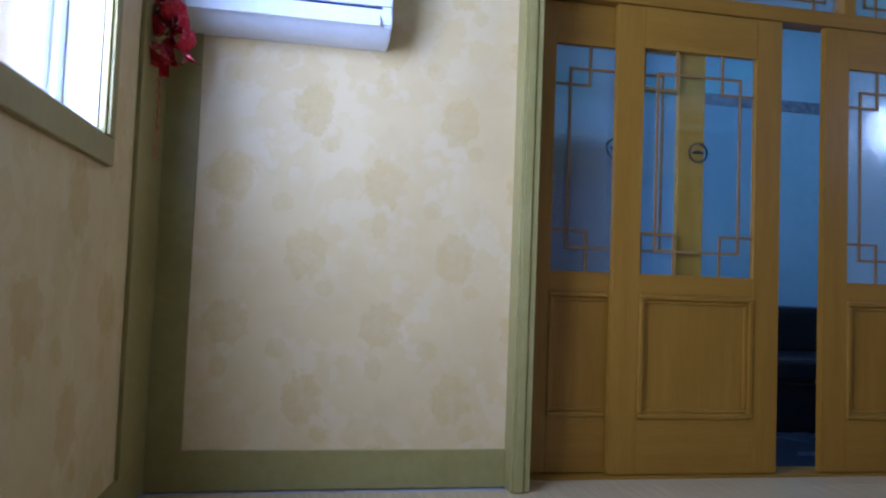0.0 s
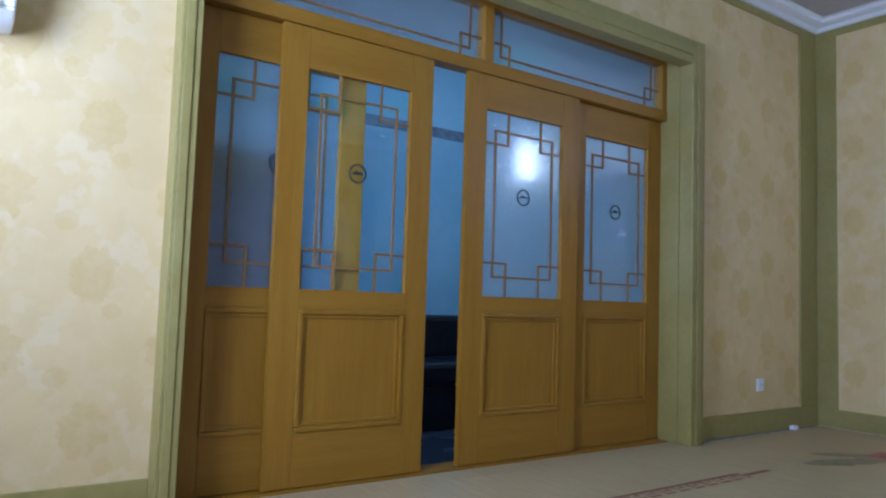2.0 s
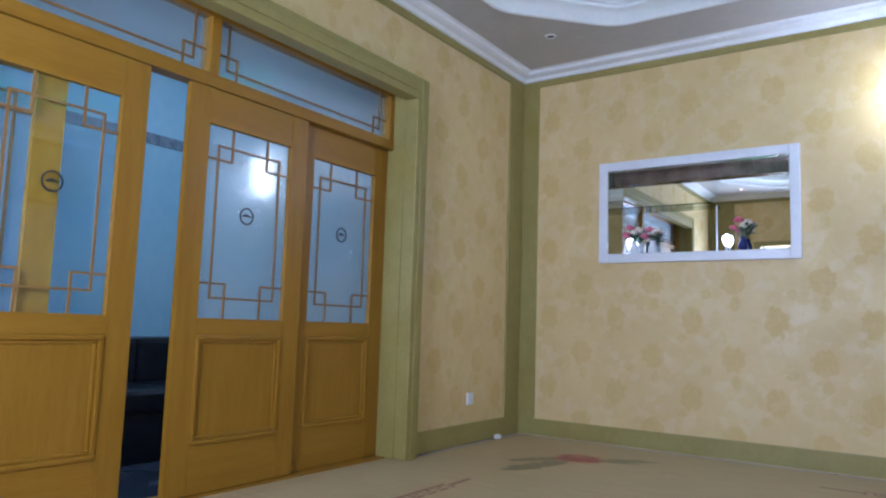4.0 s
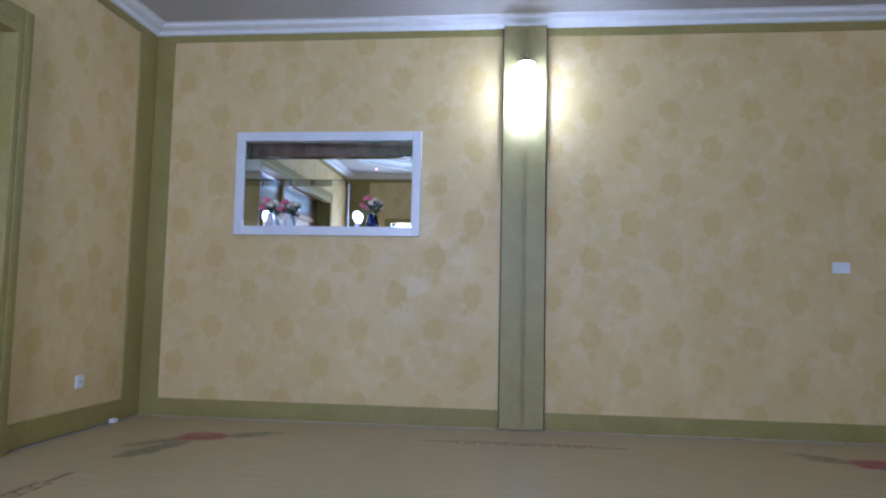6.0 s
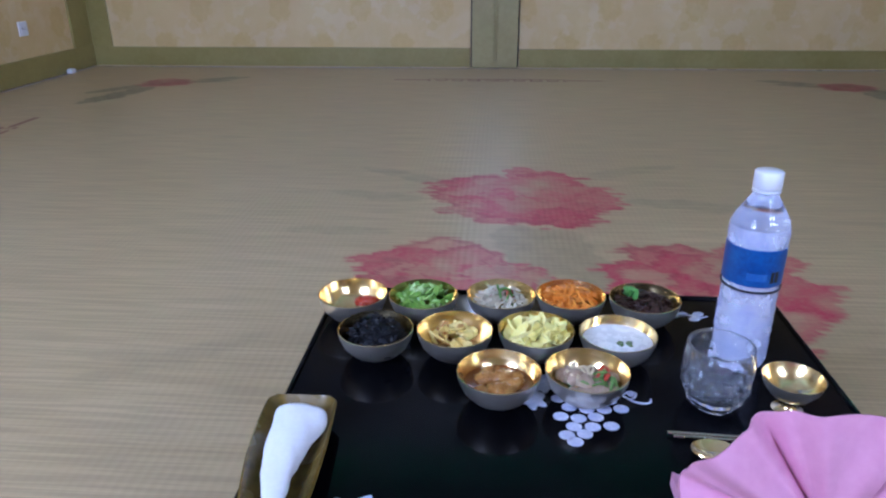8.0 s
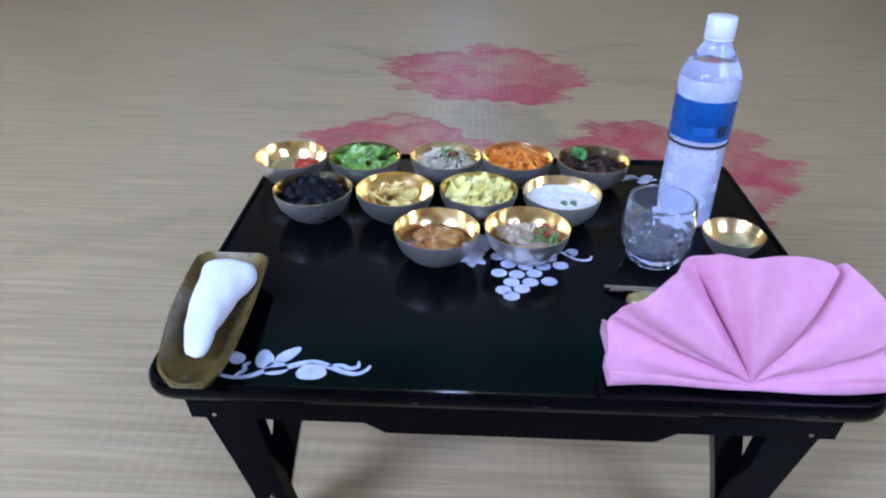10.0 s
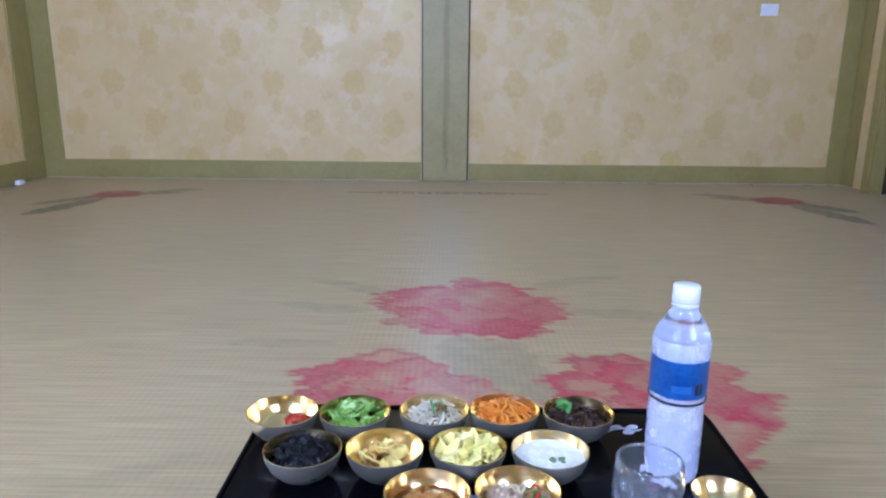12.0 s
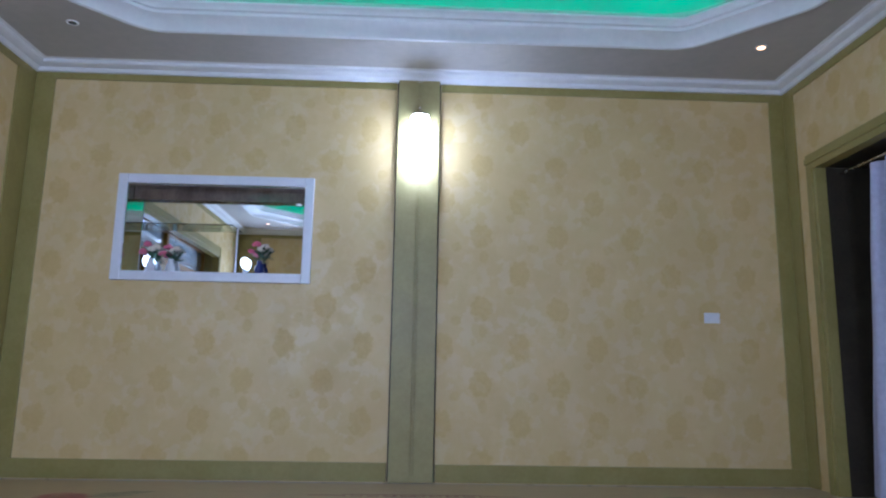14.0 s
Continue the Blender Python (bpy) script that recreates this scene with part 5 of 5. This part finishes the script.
part("pale_topping", shreds(bmesh.new(), R(21), 7, 0.018, 0.034, 0.043, 0.002, 0.034), fm("pale_strip", (0.56, 0.45, 0.25), (0.66, 0.56, 0.36)), ob, "pale strips", smooth=70).location = (0.008, 0.004, 0)

# ---- water bottle ----
bt = thing("water_bottle", (0.957, -0.076, TS), "plastic water bottle with blue label and white cap, cloudy water", "bottle")

bt.scale = (1.02, 1.02, 1.0)


def ridges(a, z):
    return 0.012 * math.sin(z * 420) * (0.012 < z < 0.088) + 0.01 * math.cos(5 * a) * (z < 0.012)


shell = [(0, 0.004), (0.012, 0.003), (0.026, 0.0), (0.031, 0.004), (0.0325, 0.012)] + [(0.0325, 0.012 + 0.004 * k) for k in range(1, 20)] + [(0.0325, 0.100), (0.0325, 0.160), (0.0335, 0.164), (0.0337, 0.178), (0.0328, 0.186), (0.0300, 0.194), (0.0245, 0.204), (0.0188, 0.213), (0.0148, 0.220), (0.0132, 0.226), (0.0130, 0.242)]
part("shell", lathe(bmesh.new(), shell, 40, wave=ridges), M["frost"], bt, "frosted clear plastic body", smooth=60).visible_shadow = False
part("water", lathe(bmesh.new(), [(0, 0.006), (0.027, 0.005), (0.0305, 0.014), (0.0308, 0.09), (0.0308, 0.15), (0.0318, 0.166), (0.0320, 0.178), (0.030, 0.184), (0, 0.1845)], 36), M["ice"], bt, "cloudy half-frozen water", smooth=50)
part("label", lathe(bmesh.new(), [(0.0332, 0.1165), (0.0336, 0.1165), (0.0336, 0.163), (0.0332, 0.163)], 44), M["label_blue"], bt, "blue printed label", smooth=50)
part("label_line", lathe(bmesh.new(), [(0.0328, 0.1085), (0.0342, 0.1085), (0.0342, 0.111), (0.0328, 0.111)], 44), M["dark_mark"], bt, "dark line under the label")
cap = part("cap", lathe(bmesh.new(), [(0, 0.2495), (0.0142, 0.2495), (0.0155, 0.2480), (0.0157, 0.2305), (0.0150, 0.2290), (0, 0.2290)], 60, wave=lambda a, z: 0.012 * math.cos(30 * a) * (z < 0.247)), M["white_cap"], bt, "white ribbed screw cap", smooth=50)
part("neck_ring", lathe(bmesh.new(), [(0.0132, 0.2240), (0.0156, 0.2250), (0.0156, 0.2275), (0.0132, 0.2285)], 36), M["white_cap"], bt, "white tamper ring", smooth=50)


def label_bar(a0, a1, z0, z1, material, name="label_bar"):
    bm = bmesh.new()
    n = 6
    rows = []
    for k in range(n + 1):
        a = radians(a0 + (a1 - a0) * k / n)
        rows.append([bm.verts.new((r * math.cos(a), r * math.sin(a), z)) for r, z in ((0.0336, z0 + 0.005), (0.0340, z0 + 0.005), (0.0340, z1 + 0.005), (0.0336, z1 + 0.005))])
    for a, b in zip(rows, rows[1:]):
        for k in range(4):
            bm.faces.new((a[k], a[(k + 1) % 4], b[(k + 1) % 4], b[k]))
    part(name, bm, material, bt)


label_bar(196, 203, 0.117, 0.131, M["dark_mark"])
label_bar(206, 214, 0.117, 0.131, M["dark_mark"])
label_bar(150, 188, 0.1195, 0.1285, surf("label_mid_blue", (0.03, 0.10, 0.34), (0.05, 0.15, 0.42), 30, (0.3, 0.4)))

# ---- cut glass tumbler ----
gl = thing("glass_tumbler", (0.858, -0.019, TS), "clear cut-glass water tumbler, empty", "glass")


def facets(a, z):
    return (0.06 * math.cos(9 * a + z * 150) * math.cos(7 * a - z * 230)) * (1 if 0.006 < z < 0.042 else 0.0)


prof = [(0, 0.0), (0.024, 0.0), (0.028, 0.004)] + [(0.029 + 0.0105 * math.sin(k / 10 * 1.5), 0.006 + 0.0036 * k) for k in range(11)] + [(0.0405, 0.052), (0.0398, 0.066), (0.0375, 0.082),
        (0.0365, 0.0828), (0.0358, 0.082), (0.0380, 0.066), (0.0388, 0.052), (0.0375, 0.036), (0.034, 0.023), (0.028, 0.0165), (0, 0.015)]
part("glass_body", lathe(bmesh.new(), [(r * 0.97, z * 0.92) for r, z in prof], 72, wave=facets), M["tumbler"], gl, smooth=12).visible_shadow = False
part("rim", lathe(bmesh.new(), [(0.0352 + 0.0016 * math.cos(a), 0.0762 + 0.0012 * math.sin(a)) for a in (k * math.pi / 4 for k in range(9))], 60), M["tumbler"], gl, "rounded clear rim", smooth=60)

# ---- chopsticks and spoon ----
for k, (y0, x0, x1) in enumerate(((0.046, 0.793, 0.782), (0.041, 0.7875, 0.774))):
    bm = tube(bmesh.new(), [(x0, y0, TS + 0.004), ((x0 + x1) / 2, -0.06, TS + 0.004), (x1, -0.165, TS + 0.004)], [0.0021, 0.0027, 0.0032], 8)
    solid("chopstick", bm, M["steel"], (0, 0, 0), "slim pale metal chopstick lying on the table", "chopstick", "pair of chopsticks", smooth=40)
sp = thing("spoon", (0.762, 0.006, TS), "brass soup spoon half under the napkin", "spoon")
bm = bmesh.new()
rows = []
for i in range(9):
    r = i / 8
    rows.append([bm.verts.new((0.017 * r * math.cos(a), 0.0235 * r * math.sin(a), 0.002 + 0.006 * r * r)) for a in (2 * math.pi * k / 28 for k in range(28))])
for a, b in zip(rows[1:], rows[2:]):
    for k in range(28):
        bm.faces.new((a[k], a[(k + 1) % 28], b[(k + 1) % 28], b[k]))
bm.faces.new(rows[1])
for v in rows[0]:
    bm.verts.remove(v)
sol = part("spoon_bowl", bm, M["brass_in"], sp, smooth=60)
sol.modifiers.new("thick", "SOLIDIFY").thickness = 0.0012
part("handle", tube(bmesh.new(), [(0, -0.022, 0.0075), (-0.002, -0.06, 0.009), (-0.004, -0.16, 0.005)], [0.0035, 0.003, 0.005], 8, 0.5), M["brass_in"], sp, smooth=50)

# ---- pink napkin folded into a fan ----
nk = thing("napkin", (0.640, -0.058, TZ + 0.001), "pink linen napkin folded into a standing fan", "napkin")
FOLDS = [(0, 0.004), (8, 0.012), (16, -0.004), (26, 0.014), (42, 0.020), (56, 0.008), (62, -0.026), (66, 0.022), (80, 0.025), (98, 0.027), (110, 0.0), (119, -0.028), (126, 0.012), (140, 0.028), (152, 0.006), (158, -0.012), (166, 0.012), (180, 0.006)]
RAD = [(0, 0.112), (5, 0.116), (9, 0.111), (13, 0.118), (18, 0.113), (28, 0.126), (44, 0.130), (60, 0.131), (63, 0.122), (70, 0.129), (90, 0.129), (112, 0.126), (125, 0.130), (146, 0.139), (156, 0.138), (168, 0.132), (180, 0.124)]


def between(rows, a):
    for (a0, v0), (a1, v1) in zip(rows, rows[1:]):
        if a0 <= a <= a1:
            t = (a - a0) / (a1 - a0)
            t = t * t * (3 - 2 * t)
            return v0 + (v1 - v0) * t
    return rows[-1][1]


bm = bmesh.new()
rows = []
for k in range(121):
    a = 180 * k / 120
    row = []
    for i in range(14):
        q = (i + 0.35) / 13.35
        r = between(RAD, a) * q
        fold = between(FOLDS, a)
        d = fold * q * (1.9 - 1.25 * q if fold > 0 else 2.6 - 2.4 * q) + 0.002 * math.sin(a * 0.15 + q * 6)
        y, z = -r * math.cos(radians(a)), r * math.sin(radians(a)) * 0.93 + 0.003
        row.append(bm.verts.new((-d + z * 0.28 + 0.004, y, z)))
    rows.append(row)
for a, b in zip(rows, rows[1:]):
    for i in range(13):
        bm.faces.new((a[i], b[i], b[i + 1], a[i + 1]))
fan = part("fan", bm, M["napkin"], nk, smooth=50)
fan.rotation_euler = (0, 0, 0)
fan.modifiers.new("thick", "SOLIDIFY").thickness = 0.0022
# the folded bands at the foot
for k, (x, l, r) in enumerate(((-0.004, 0.126, 0.119), (0.001, 0.124, 0.121), (0.008, 0.128, 0.117))):
    bm = bmesh.new()
    rows = []
    for j in range(33):
        t = j / 32
        y = l - (l + r) * t
        far = abs(y) / max(l, r)
        z0, z1 = 0.0115 * k * far, 0.0115 * (k + 1) * far + 0.003
        bow_x = x + 0.006 * far * math.sin(t * 7 + k)
        depth = 0.026 + 0.004 * math.sin(t * 9 + k)
        rows.append([bm.verts.new(p) for p in ((bow_x, y, z0), (bow_x - 0.003 * far, y, (z0 + z1) / 2), (bow_x + 0.001, y, z1), (bow_x + depth, y, z1), (bow_x + depth, y, z0))])
    for a, c in zip(rows, rows[1:]):
        for i in range(5):
            bm.faces.new((a[i], c[i], c[(i + 1) % 5], a[(i + 1) % 5]))
    bm.faces.new(rows[0])
    bm.faces.new(rows[-1][::-1])
    part("folded_band", bm, M["napkin"], nk, smooth=60)

# ---- amber dish with a rolled towel ----
dish = thing("towel_dish", (0.710, 0.434, TZ + 0.001), "brown-amber boat-shaped dish at the table's edge", "dish")
bm = bmesh.new()
rows = []
for j in range(49):
    u = (j / 48) ** 1.6
    x = -0.112 + 0.207 * u
    w = (0.024 + 0.013 * u + 0.006 * math.sin(math.pi * u)) * max(0.12, math.sqrt(max(0.0, 1 - (1 - min(1.0, u / 0.15)) ** 2))) * (1 - (1 - min(1.0, (1 - u) / 0.05)) ** 2 * 0.22)
    cy = 0.004 * math.sin(2.2 * u) - 0.009 + 0.016 * u
    end = max(0.0, (abs(2 * u - 1) - 0.78) / 0.22) ** 1.5
    rows.append([bm.verts.new((x, cy + w * v, 0.002 + 0.019 * max(abs(v) ** 2.6, end))) for v in np.linspace(-1, 1, 15)])
for a, b in zip(rows, rows[1:]):
    for i in range(14):
        bm.faces.new((a[i], b[i], b[i + 1], a[i + 1]))
body = part("dish_body", bm, M["amber"], dish, smooth=60)
body.modifiers.new("thick", "SOLIDIFY").thickness = 0.003
tw_ob = thing("towel", (0.703, 0.433, TZ + 0.006), "rolled white terry hand towel lying in the dish", "towel")
bm = bmesh.new()
rows = []
for j in range(31):
    u = j / 30
    x = -0.068 + 0.137 * u
    w = 0.010 + 0.0225 * u ** 1.15
    k = math.sqrt(max(0.02, 1 - abs(2 * u - 1) ** 14))
    row = []
    for i in range(24):
        a = 2 * math.pi * i / 24
        q = k * (1 + 0.05 * math.sin(3 * a + u * 5) + 0.13 * noise.noise(Vector((u * 7, math.cos(a) * 1.5, math.sin(a) * 1.5))))
        row.append(bm.verts.new((x, 0.004 * math.sin(u * 4) - 0.004 + 0.010 * u + w * q * math.cos(a), 0.013 + 0.006 * u + w * 0.5 * q * math.sin(a))))
    rows.append(row)
for a, b in zip(rows, rows[1:]):
    for i in range(24):
        bm.faces.new((a[i], b[i], b[(i + 1) % 24], a[(i + 1) % 24]))
bm.faces.new(rows[0])
bm.faces.new(rows[-1][::-1])
part("roll", bm, M["towel"], tw_ob, smooth=80)
